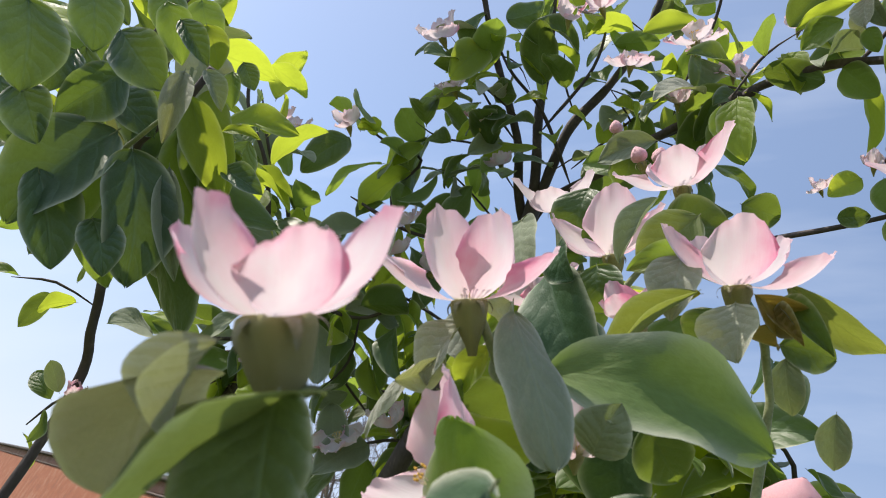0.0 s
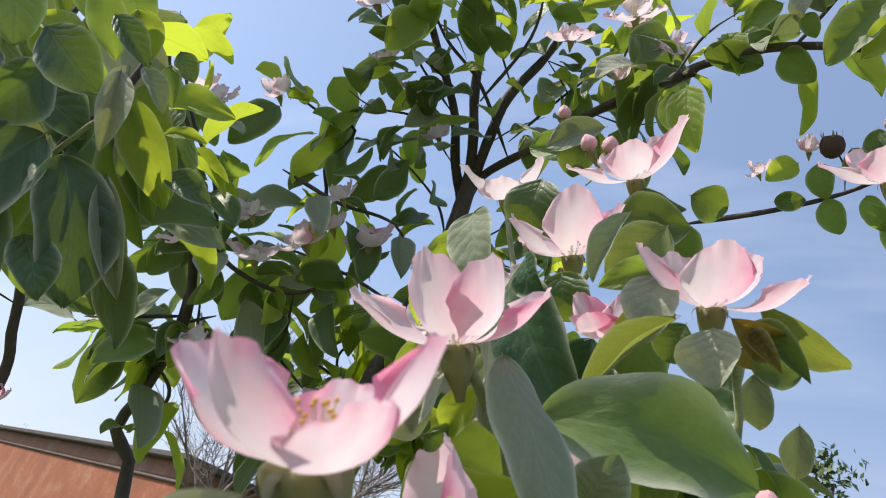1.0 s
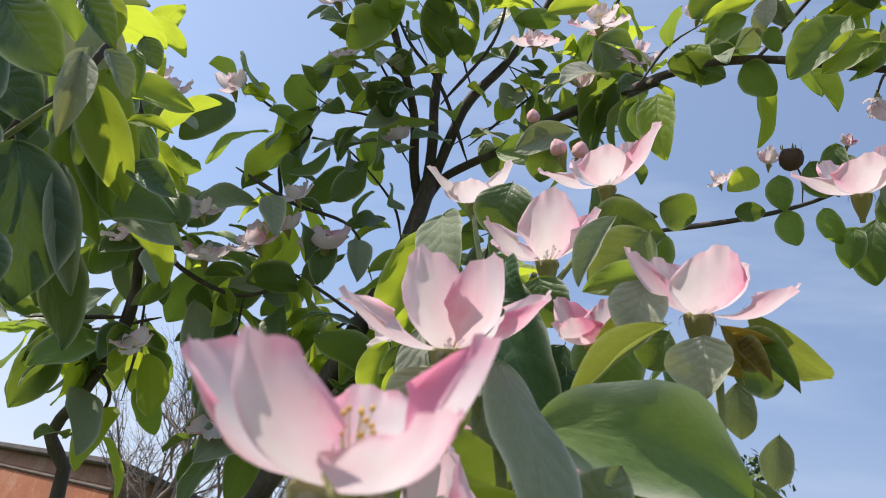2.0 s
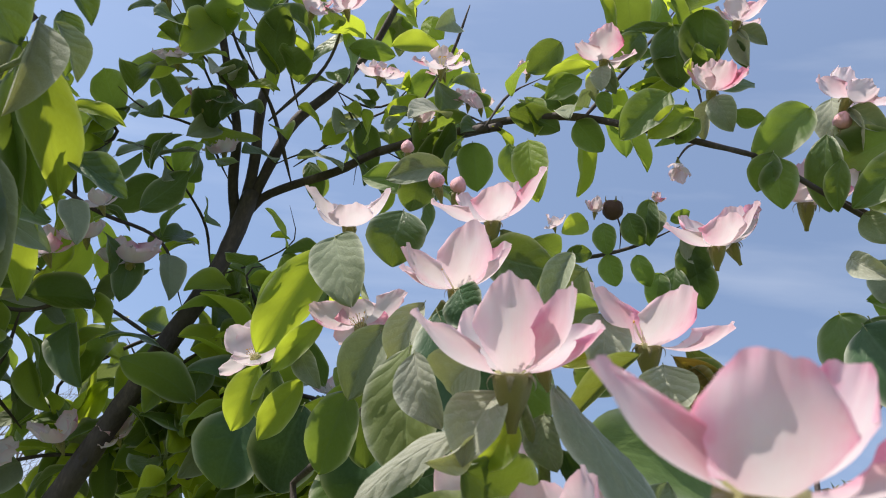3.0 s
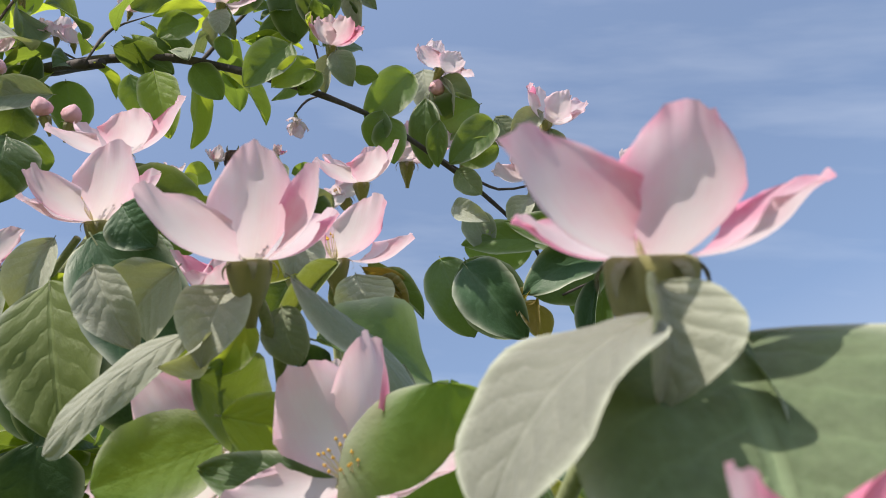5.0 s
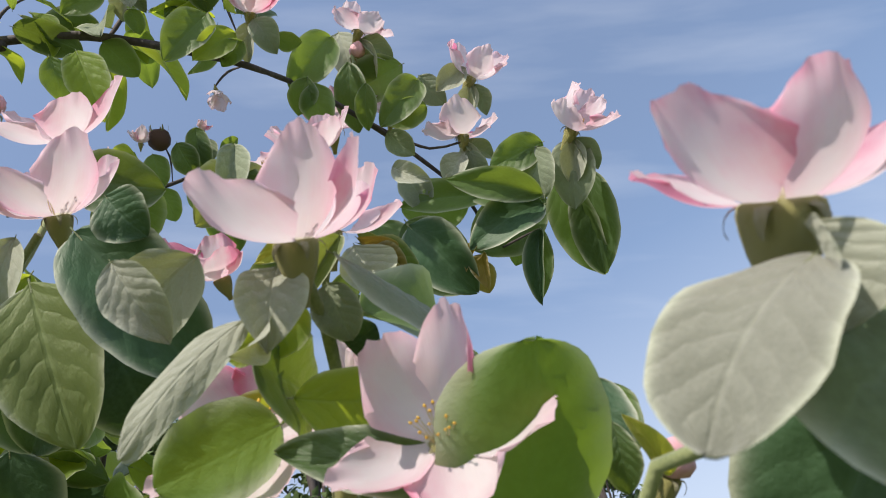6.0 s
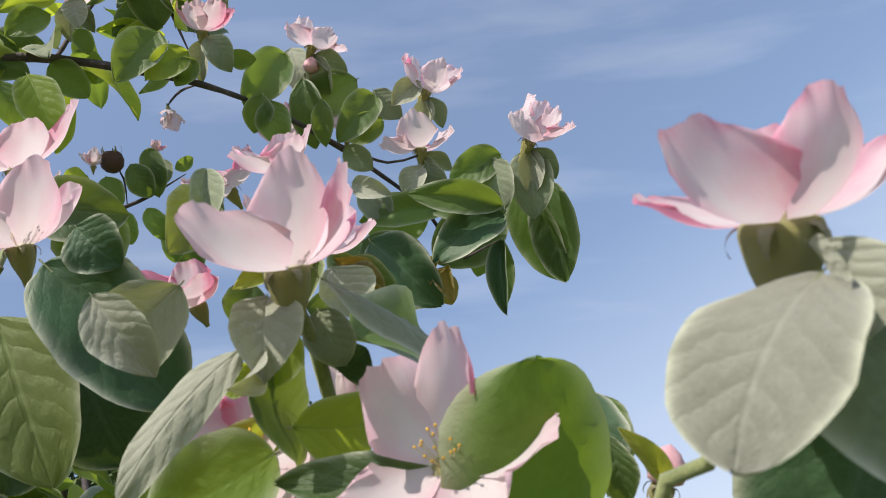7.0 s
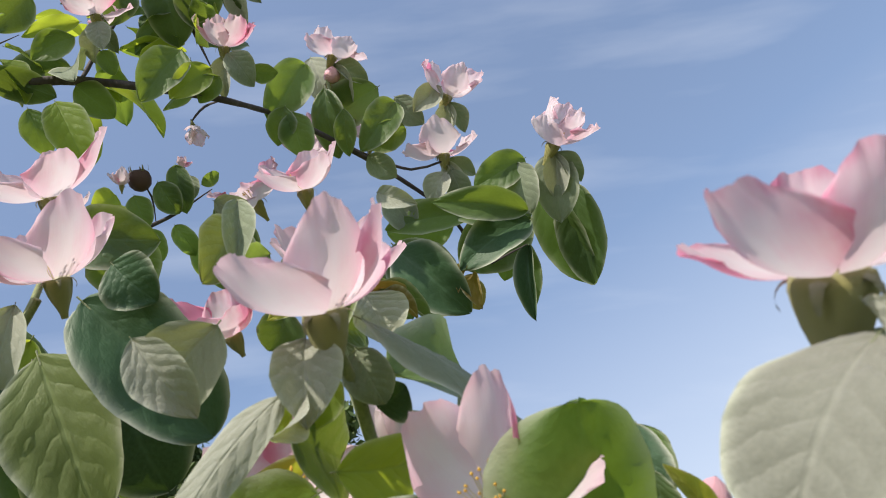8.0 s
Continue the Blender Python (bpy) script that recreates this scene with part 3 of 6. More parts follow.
def leafy_twig(tree, pts, count, size, radius, seed, spread=1.0, light=0.15):
    """A twig with leaves set along it, hanging out to both sides."""
    q = random.Random(seed)
    branch(tree, "twig", pts, radius, radius * 0.5)
    path = smooth_path(pts, 0.01)
    for k in range(count):
        f = (k + q.uniform(0.1, 0.9)) / count
        i = min(len(path) - 2, int((0.12 + 0.88 * f) * (len(path) - 1)))
        d = (path[i + 1] - path[i]).normalized()
        a = k * 2.4 + q.uniform(-0.5, 0.5)
        side = d.orthogonal().normalized()
        out_ = side * math.cos(a) + d.cross(side) * math.sin(a)
        way = (out_ * q.uniform(0.5, 1.0) + d * q.uniform(0.0, 0.8) + Vector((0, 0, q.uniform(-1.15, 0.15)))).normalized()
        s = size * q.uniform(0.65, 1.15)
        if tree is rear_tree and bare_limb(path[i] + way * s * 0.5) < 0.036:
            continue
        foot = path[i] + out_ * s * 0.22 * spread + way * s * 0.12
        nrm = Vector((q.uniform(-0.5, 0.5), q.uniform(-0.9, 0.3), q.uniform(0.1, 0.8)))
        r_ = q.random()
        mat = "dusty" if r_ < light * 0.6 else ("felt" if r_ < light * 0.6 + 0.02 else ("glow" if r_ < 0.42 else ("green" if r_ < 0.66 else "mature")))
        leaf(tree, foot, foot + way * s, nrm, s * q.uniform(0.44, 0.62), mat, q.choice((0.1, 0.2, 0.3)), q.randrange(2))


# ---- ground and distance ----
GRASS = rough_material("grass_ground", [(0.3, (0.05, 0.075, 0.02)), (0.7, (0.16, 0.17, 0.07)), (0.5, (0.09, 0.11, 0.035))], 2.2, 0.9, 0.05)


def ground_sheet():
    n_, verts = 60, []
    for j in range(n_ + 1):
        for i in range(n_ + 1):
            f = lambda k: (abs(k / n_ * 2 - 1) ** 3) * (1 if k * 2 > n_ else -1) * 2500
            x, y = f(i), f(j)
            r = math.hypot(x, y)
            verts.append((x, y, 0.05 * noise.noise(Vector((x * 0.4, y * 0.4, 0))) * min(1, r / 4) - 0.0))
    return tagged(new("ground", mesh_of("ground", verts, grid_faces(n_, n_), None, [GRASS])), "patchy green and dry grass ground under the trees", "ground", kind="structure")


ground_sheet()

PLASTER = rough_material("orange_brick_wall", [(0.32, (0.20, 0.085, 0.05)), (0.68, (0.36, 0.20, 0.13)), (0.5, (0.30, 0.10, 0.045))], 1.6, 0.9, 0.03)
WEATHERED = rough_material("weathered_brick_band", [(0.32, (0.15, 0.09, 0.065)), (0.68, (0.26, 0.20, 0.16)), (0.5, (0.22, 0.11, 0.07))], 1.2, 0.9, 0.03)
CONCRETE = rough_material("concrete_band", [(0.3, (0.10, 0.075, 0.068)), (0.7, (0.22, 0.17, 0.15))], 2.5, 0.9, 0.01)
ROOFING = rough_material("roof_felt", [(0.3, (0.05, 0.045, 0.045)), (0.7, (0.13, 0.11, 0.10))], 3.0, 0.85, 0.01)
FAR_LEAF = rough_material("far_foliage", [(0.3, (0.03, 0.06, 0.015)), (0.7, (0.12, 0.17, 0.045))], 1.2, 0.7, 0.02)
TWIG_GREY = rough_material("bare_twigs", [(0.3, (0.12, 0.09, 0.075)), (0.7, (0.30, 0.24, 0.20))], 6.0, 0.85, 0.005)


def box_mesh(name, lo, hi, mat, bevel=0.02):
    bm = bmesh.new()
    bmesh.ops.create_cube(bm, size=1.0)
    for v_ in bm.verts:
        v_.co = Vector([lo[k] + (v_.co[k] + 0.5) * (hi[k] - lo[k]) for k in range(3)])
    bmesh.ops.bevel(bm, geom=bm.edges[:], offset=bevel, segments=2, affect="EDGES")
    me = bpy.data.meshes.new(name)
    bm.to_mesh(me)
    bm.free()
    me.materials.append(mat)
    return me


def low_house(at, turn, length, height):
    """A long low building: the length runs along its own x, the front faces -y."""
    h = tagged(new("house"), "long low orange brick shed with a flat dark roof", "building")
    h.matrix_basis = pose(*at, 0, 0, turn)
    child("wall", box_mesh("wall", (0, 0, -0.2), (length, 5, height - 0.42), PLASTER), h, Matrix())
    child("string_course", box_mesh("string_course", (-0.03, -0.05, height - 0.42), (length + 0.03, 5.05, height - 0.36), CONCRETE), h, Matrix())
    child("upper_wall", box_mesh("upper_wall", (-0.01, -0.02, height - 0.36), (length + 0.01, 5.02, height - 0.05), WEATHERED), h, Matrix())
    child("roof", box_mesh("roof", (-0.25, -0.22, height - 0.05), (length + 0.25, 5.3, height + 0.06), ROOFING), h, Matrix())
    return h


low_house((-41.0, 84.8, 0), -61.0, 81.0, 2.80)


def bare_tree(at, height, seed):
    """A leafless young tree: trunk, limbs and fine twigs."""
    q = random.Random(seed)
    t = tagged(new("bare_tree"), "leafless young tree with fine grey-brown twigs", "tree", "bare trees")
    t.matrix_basis = pose(*at)
    verts, faces = [], []

    def limb(p, d, ln, r, depth):
        pts = [p]
        for k in range(4):
            d = (d + Vector((q.gauss(0, 0.16), q.gauss(0, 0.16), q.gauss(0.05, 0.10)))).normalized()
            pts.append(pts[-1] + d * ln / 4)
        b0 = len(verts)
        for k, c in enumerate(pts):
            sd = d.orthogonal().normalized()
            up = d.cross(sd)
            rr = r * (1 - 0.16 * k)
            for s in range(4):
                verts.append(tuple(c + (sd * math.cos(s * 1.571) + up * math.sin(s * 1.571)) * rr))
        for k in range(4):
            for s in range(4):
                faces.append((b0 + k * 4 + s, b0 + k * 4 + (s + 1) % 4, b0 + k * 4 + 4 + (s + 1) % 4, b0 + k * 4 + 4 + s))
        if depth:
            for k in range(5 if depth > 1 else 4):
                i = q.choice((1, 2, 3, 4, 4))
                nd = (d + Vector((q.gauss(0, 0.55), q.gauss(0, 0.55), q.gauss(0.12, 0.3)))).normalized()
                limb(pts[i], nd, ln * q.uniform(0.5, 0.72), r * 0.5, depth - 1)

    limb(Vector((0, 0, height * 0.28)), Vector((0, 0, 1)), height * 0.34, height * 0.011, 4)
    child("twig_crown", mesh_of("twig_crown", verts, faces, None, [TWIG_GREY]), t, Matrix())["kind"] = "stuff"
    branch(t, "trunk", [(0, 0, -0.1), (0.03, 0.02, height * 0.15), (0, 0, height * 0.3)], height * 0.018, height * 0.011, TWIG_GREY)
    return t


for at, hgt, sd in (((-0.6, 9.0, 0), 4.3, 1), ((-1.2, 10.5, 0), 4.3, 2), ((0.5, 11.5, 0), 5.1, 3), ((-0.1, 10.0, 0), 4.8, 6), ((-0.9, 9.6, 0), 4.7, 8), ((0.9, 12.5, 0), 5.4, 9)):
    bare_tree(at, hgt, sd)


def leafy_tree(at, height, wide, seed, count=2600):
    """A broadleaf tree far off: trunk, limbs and a ragged crown of many small leaves in clumps."""
    q = random.Random(seed)
    t = tagged(new("broadleaf_tree"), "distant green broadleaf tree with a ragged crown", "tree", "distant trees")
    t.matrix_basis = pose(*at)
    top = Vector((0, 0, height))
    branch(t, "trunk", [(0, 0, -0.1), (0.1, 0.05, height * 0.3), (0, 0, height * 0.62), (0.05, 0, height * 0.9)], height * 0.022, height * 0.006)
    clumps = []
    for k in range(15):
        a, z = q.uniform(0, 6.28), q.uniform(0.42, 1.0)
        rad = wide * math.sin(math.pi * min(0.97, (z - 0.36) / 0.68)) ** 0.7 * q.uniform(0.45, 1.0)
        c = Vector((math.cos(a) * rad, math.sin(a) * rad, z * height * 0.93))
        clumps.append((c, q.uniform(0.16, 0.34) * wide))
        branch(t, "limb", [(0, 0, height * (z * 0.6)), tuple(c * 0.55 + Vector((0, 0, height * z * 0.36))), tuple(c)], height * 0.007, height * 0.002)
    verts, faces = [], []
    for k in range(count):
        c, r = clumps[q.randrange(len(clumps))]
        d = Vector((q.gauss(0, 1), q.gauss(0, 1), q.gauss(0, 0.75)))
        p = c + d * r * 0.62
        n_ = Vector((q.gauss(0, 1), q.gauss(0, 1), q.gauss(0.5, 1))).normalized()
        x = n_.orthogonal().normalized()
        y = n_.cross(x)
        s = q.uniform(0.05, 0.11) * height / 7
        b0 = len(verts)
        verts += [tuple(p - y * s), tuple(p + x * s * 0.6 + n_ * s * 0.2), tuple(p + y * s * 1.2), tuple(p - x * s * 0.6 + n_ * s * 0.2)]
        faces += [(b0, b0 + 1, b0 + 2), (b0, b0 + 2, b0 + 3)]
    child("crown", mesh_of("crown", verts, faces, None, [FAR_LEAF]), t, Matrix())["kind"] = "stuff"
    return t


def at_bearing(az, dist):
    return (dist * math.sin(radians(az)), dist * math.cos(radians(az)), 0)


for az, dist, hgt, wide, sd in ((48, 16, 9.5, 1.6, 1), (53, 20, 10.6, 1.5, 2), (63, 17, 9.0, 1.2, 3), (60, 21, 11.4, 1.5, 4), (80, 19, 6.7, 1.0, 5), (27, 20, 7.4, 1.8, 6), (36, 22, 9.4, 2.6, 7), (-17.3, 60, 4.6, 2.2, 8)):
    leafy_tree(at_bearing(az, dist), hgt, wide, sd)

# ---- the three quince trees ----
near_tree = tagged(new("quince_tree"), "young quince tree with large pale pink blossoms and felted leaves", "tree", "quince trees")
left_tree = tagged(new("quince_tree"), "slender quince tree with drooping dark green backlit leaves", "tree", "quince trees")
rear_tree = tagged(new("quince_tree"), "flowering quince tree with forked dark trunk and arching branch", "tree", "quince trees")

# ---- placed plants ----

# flowering shoots closest to the eye
cup_flower(near_tree, (-0.0308, 0.1318, 1.5418), 0.0275, [(312, 38, 1.04, 0.88), (240, 20, 0.90, 0.84), (165, 52, 0.98, 0.72), (28, 64, 0.82, 0.80), (96, 40, 0.95, 0.76)], 0.75, 0.46)
leaf(near_tree, (-0.0397, 0.1305, 1.5326), (-0.0391, 0.1365, 1.5143), (-0.71, -0.35, -0.62), 0.0135, "felt", 0.9, 1)
leaf(near_tree, (-0.0453, 0.1355, 1.5290), (-0.0501, 0.1639, 1.5074), (-0.80, 0.56, 0.23), 0.0310, "ashen", 0.1, 3)
leaf(near_tree, (-0.0228, 0.1278, 1.5345), (-0.0426, 0.1281, 1.4848), (-0.93, -0.32, 0.16), 0.0500, "downy", 0.2, 3)
leaf(near_tree, (0.0051, 0.1177, 1.5251), (0.0146, 0.1596, 1.4837), (-0.99, 0.15, 0.03), 0.0460, "deep", 0.2, 3)
leaf(near_tree, (-0.0237, 0.1219, 1.5267), (-0.0114, 0.1174, 1.4971), (-0.52, -0.81, -0.26), 0.0270, "downy", 0.3, 1)
leaf(near_tree, (-0.0039, 0.3005, 1.6355), (0.0125, 0.2957, 1.6082), (-0.78, -0.5, -0.38), 0.0185, "felt", 0.4, 0)
leafy_twig(rear_tree, [(0.2753, 1.1002, 1.7663), (0.1871, 1.1259, 1.8186), (0.0989, 1.1515, 1.8708), (0.0069, 1.1559, 1.9485)], 22, 0.085, 0.003, 113, 1.0, 0.15)
leafy_twig(rear_tree, [(0.1847, 1.1199, 1.7424), (0.1177, 1.1394, 1.7821), (0.0371, 1.1486, 1.8445)], 16, 0.085, 0.003, 114, 1.0, 0.15)
leafy_twig(rear_tree, [(0.0886, 1.1625, 1.7298), (0.0163, 1.1502, 1.7935), (-0.065, 1.1672, 1.8281), (-0.145, 1.1944, 1.8496)], 18, 0.08, 0.003, 111, 1.0, 0.15)
leafy_twig(rear_tree, [(0.2171, 1.0646, 1.7602), (0.1286, 1.0758, 1.8066), (0.0558, 1.1088, 1.8163), (0.0059, 1.1693, 1.7776)], 18, 0.08, 0.003, 112, 1.0, 0.15)
leaf(near_tree, (0.2169, 0.692, 1.7911), (0.2257, 0.7252, 1.7264), (-0.61, -0.67, -0.43), 0.0691, "deep", 0.2, 1)
leaf(near_tree, (0.2056, 0.7327, 1.7782), (0.217, 0.7664, 1.7101), (-0.58, -0.69, -0.44), 0.0740, "deep", 0.2, 1)
leaf(near_tree, (0.255, 0.6534, 1.7715), (0.2675, 0.6854, 1.7033), (-0.66, -0.62, -0.41), 0.0740, "deep", 0.2, 1)
leaf(near_tree, (0.2903, 0.6249, 1.7487), (0.3047, 0.6421, 1.6877), (-0.72, -0.6, -0.34), 0.0691, "deep", 0.2, 1)
leaf(near_tree, (0.2461, 0.6958, 1.7547), (0.259, 0.7208, 1.6904), (-0.64, -0.66, -0.39), 0.0740, "deep", 0.2, 1)
leaf(near_tree, (0.1766, 0.7229, 1.8182), (0.1822, 0.7458, 1.7637), (-0.56, -0.74, -0.37), 0.0592, "deep", 0.2, 1)
leaf(near_tree, (0.2276, 0.7311, 1.7536), (0.2386, 0.759, 1.6897), (-0.61, -0.69, -0.4), 0.0740, "deep", 0.2, 1)
leaf(near_tree, (0.0569, 0.1835, 1.5548), (0.0595, 0.1938, 1.5286), (-0.89, -0.38, -0.24), 0.0230, "deep", 0.2, 1)
leaf(near_tree, (0.071, 0.1824, 1.5557), (0.0738, 0.1905, 1.5308), (-0.91, -0.35, -0.21), 0.0177, "green", 0.2, 1)
cup_flower(near_tree, (-0.0003, 0.2382, 1.6089), 0.034, [(230, 16, 1.0, 0.72), (288, 50, 1.05, 1.02), (158, 26, 0.98, 0.70), (112, 58, 0.95, 0.72), (20, 46, 0.95, 0.78)], 0.5, 0.32)
leaf(near_tree, (0.0008, 0.2462, 1.6066), (-0.0043, 0.2521, 1.5798), (-0.78, -0.63, 0.01), 0.0195, "felt", 0.4, 0)
leaf(near_tree, (-0.008, 0.2565, 1.5919), (-0.021, 0.291, 1.5644), (-0.95, -0.31, 0.06), 0.0135, "felt", -0.12, 2)
leaf(near_tree, (0.011, 0.2478, 1.5997), (0.0081, 0.2586, 1.583), (-0.62, -0.7, -0.35), 0.0136, "glow", 0.2, 0)
leaf(near_tree, (0.0149, 0.2312, 1.6111), (0.0403, 0.2042, 1.5603), (-0.15, -0.94, 0.30), 0.0200, "dusty", -0.1, 3)
leaf(near_tree, (0.0340, 0.2302, 1.6000), (0.1148, 0.2315, 1.6063), (-0.45, -0.88, 0.14), 0.0400, "broad", 0.15, 1)
leaf(near_tree, (0.0308, 0.2149, 1.5132), (0.0068, 0.1869, 1.5528), (-0.81, -0.44, -0.39), 0.0470, "rimmed", -0.15, 3)
leaf(near_tree, (0.0237, 0.2153, 1.5293), (0.0046, 0.2627, 1.5589), (-0.9, -0.43, 0.1), 0.0185, "mature", 0.2, 0)
leaf(near_tree, (0.039, 0.2741, 1.5856), (0.0398, 0.3269, 1.5724), (-0.87, -0.11, -0.49), 0.0220, "glow", 0.2, 1)
leaf(near_tree, (0.0052, 0.261, 1.5904), (0.0042, 0.2723, 1.5889), (-0.85, -0.14, -0.5), 0.0111, "glow", 0.2, 0)
leaf(near_tree, (0.0475, 0.1841, 1.5373), (0.0568, 0.1891, 1.5197), (-0.88, -0.01, -0.47), 0.0111, "mature", 0.2, 0)
leaf(near_tree, (0.0535, 0.1749, 1.5194), (0.038, 0.1783, 1.5353), (-0.68, -0.48, -0.56), 0.0073, "yellow", 0.3, 0)
bud(near_tree, (0.0686, 0.1778, 1.5227), (-0.29, -0.65, 0.7), 0.012)
cup_flower(near_tree, (0.0672, 0.3909, 1.7444), 0.041, [(283, 46, 1.0, 0.95), (200, 18, 1.05, 0.88), (335, 62, 0.9, 0.85), (119, 40, 0.98, 0.80), (47, 42, 0.95, 0.85)], 0.55, 0.27)
leaf(near_tree, (0.0511, 0.4025, 1.7312), (0.0544, 0.423, 1.6929), (-0.74, -0.57, -0.37), 0.0223, "felt", 0.4, 0)
leaf(near_tree, (0.0471, 0.4344, 1.7242), (0.0486, 0.4626, 1.681), (-0.64, -0.63, -0.43), 0.0309, "dusty", 0.3, 0)
leaf(near_tree, (0.0733, 0.4191, 1.7273), (0.0714, 0.4671, 1.6787), (-0.69, -0.53, -0.49), 0.0318, "glow", 0.15, 1)
leaf(near_tree, (0.0279, 0.3436, 1.6890), (0.0692, 0.3293, 1.6289), (-0.62, -0.66, -0.43), 0.0430, "deep", 0.25, 2)
leaf(near_tree, (0.0606, 0.4051, 1.7023), (0.086, 0.4279, 1.6391), (-0.63, -0.62, -0.47), 0.0503, "deep", 0.15, 2)
leaf(near_tree, (0.0637, 0.4976, 1.702), (0.0718, 0.5247, 1.6529), (-0.56, -0.68, -0.47), 0.0353, "green", 0.2, 1)
leaf(near_tree, (0.0797, 0.5031, 1.7144), (0.105, 0.5235, 1.6702), (-0.51, -0.63, -0.58), 0.0334, "mature", 0.2, 1)
leaf(near_tree, (0.0089, 0.473, 1.7804), (0.0045, 0.5323, 1.7159), (-0.55, -0.63, -0.55), 0.0359, "glow", 0.12, 1)
leaf(near_tree, (0.0096, 0.5007, 1.789), (0.0062, 0.5507, 1.7317), (-0.67, -0.58, -0.46), 0.0280, "green", 0.15, 0)
leaf(near_tree, (0.0072, 0.4662, 1.7881), (0.0257, 0.4479, 1.7345), (-0.8, -0.6, -0.07), 0.0386, "dusty", 0.2, 1)
leaf(near_tree, (0.0424, 0.4442, 1.8216), (0.0516, 0.4571, 1.7839), (-0.45, -0.8, -0.39), 0.0407, "mature", 0.2, 1)
leaf(near_tree, (0.0257, 0.4846, 1.7359), (0.0142, 0.5181, 1.7015), (-0.6, -0.67, -0.45), 0.0183, "glow", 0.2, 0)
leaf(near_tree, (0.0137, 0.543, 1.7139), (0.0182, 0.5662, 1.6719), (-0.46, -0.75, -0.47), 0.0268, "glow", 0.2, 0)
leaf(near_tree, (0.0228, 0.5337, 1.7126), (0.035, 0.5548, 1.6814), (-0.27, -0.75, -0.61), 0.0232, "mature", 0.2, 0)
leaf(near_tree, (0.0348, 0.5113, 1.7031), (0.0298, 0.5419, 1.6643), (-0.53, -0.7, -0.48), 0.0228, "glow", 0.2, 0)
leaf(near_tree, (0.0222, 0.5047, 1.7218), (0.0417, 0.4928, 1.6952), (-0.73, -0.63, -0.26), 0.0173, "dusty", 0.2, 0)
custom_flower(near_tree, (0.0435, 0.4599, 1.7308), (-0.74, -0.61, 0.29), [(0.0148, 0.4818, 1.7413), (0.0487, 0.4323, 1.7497), (0.036, 0.4685, 1.7512), (0.0369, 0.4681, 1.7169), (0.0491, 0.4385, 1.7269)], [0.0238, 0.0238, 0.0255, 0.0238, 0.0238], 0.4)
custom_flower(near_tree, (0.025, 0.5926, 1.7429), (-0.72, -0.59, 0.37), [(0.0018, 0.5988, 1.7614), (0.0126, 0.62, 1.7316), (0.0145, 0.5997, 1.7728), (0.034, 0.5799, 1.7446), (0.0145, 0.5883, 1.7322)], [0.0272, 0.0233, 0.0252, 0.0233, 0.0272], 0.3)
cup_flower(near_tree, (0.0983, 0.2694, 1.6790), 0.034, [(298, 36, 1.08, 0.66), (203, 34, 1.05, 0.88), (134, 72, 1.08, 0.62), (5, 42, 0.95, 0.80), (71, 48, 1.0, 0.80)], 0.5, 0.30)
leaf(near_tree, (0.085, 0.2723, 1.6711), (0.0654, 0.2891, 1.6597), (-0.61, -0.79, -0.11), 0.0125, "yellow", 0.3, 0)
leaf(near_tree, (0.1122, 0.2596, 1.6624), (0.1194, 0.2665, 1.6574), (-0.64, 0.11, -0.76), 0.0169, "brown", 0.6, 0)
leaf(near_tree, (0.1015, 0.2986, 1.6814), (0.1021, 0.3136, 1.6676), (-0.66, -0.49, -0.57), 0.0225, "mature", 0.2, 0)
leaf(near_tree, (0.1167, 0.2613, 1.6823), (0.1679, 0.2715, 1.6773), (0.02, -0.53, -0.85), 0.0165, "olive", 0.2, 0)
leaf(near_tree, (0.0953, 0.2584, 1.664), (0.1023, 0.2605, 1.6408), (-0.74, -0.62, -0.28), 0.0256, "felt", 0.5, 0)
leaf(near_tree, (0.1306, 0.2875, 1.6726), (0.1544, 0.2846, 1.6752), (-0.07, -0.91, -0.41), 0.0197, "mature", 0.2, 0)
leaf(near_tree, (0.1342, 0.2896, 1.6679), (0.1462, 0.2985, 1.6482), (-0.38, -0.74, -0.56), 0.0152, "dusty", 0.2, 0)
leaf(near_tree, (0.1035, 0.2572, 1.6698), (0.1288, 0.2602, 1.6692), (0.07, -0.73, -0.68), 0.0160, "brown", 0.7, 0)
leaf(near_tree, (0.0576, 0.2826, 1.7151), (0.0523, 0.2897, 1.679), (-0.79, -0.62, -0.01), 0.0137, "dusty", 0.5, 0)
leaf(near_tree, (0.083, 0.2977, 1.7265), (0.0679, 0.3144, 1.6948), (-0.38, -0.88, -0.28), 0.0272, "olive", 0.15, 1)
leaf(near_tree, (0.086, 0.2876, 1.7012), (0.0594, 0.2985, 1.6829), (-0.23, -0.95, -0.23), 0.0154, "green", 0.2, 0)
leaf(near_tree, (0.0734, 0.2734, 1.6863), (0.0769, 0.2767, 1.6566), (-0.54, -0.83, -0.15), 0.0238, "felt", 0.3, 0)
leaf(near_tree, (0.1479, 0.4296, 1.8488), (0.1756, 0.4276, 1.8491), (-0.04, -0.69, -0.73), 0.0284, "mature", 0.2, 0)
cup_flower(near_tree, (0.1007, 0.4189, 1.8345), 0.044, [(293, 68, 1.0, 0.80), (218, 44, 0.8, 0.78), (140, 34, 1.15, 0.66), (68, 36, 0.95, 0.75), (3, 50, 0.9, 0.80)], 0.5, 0.24)
cup_flower(near_tree, (0.0342, 0.5135, 1.8370), 0.042, [(291, 38, 1.0, 0.70), (209, 62, 0.8, 0.80), (119, 40, 1.0, 0.70), (59, 50, 0.9, 0.75), (354, 52, 0.9, 0.75)], 0.3, 0.22)
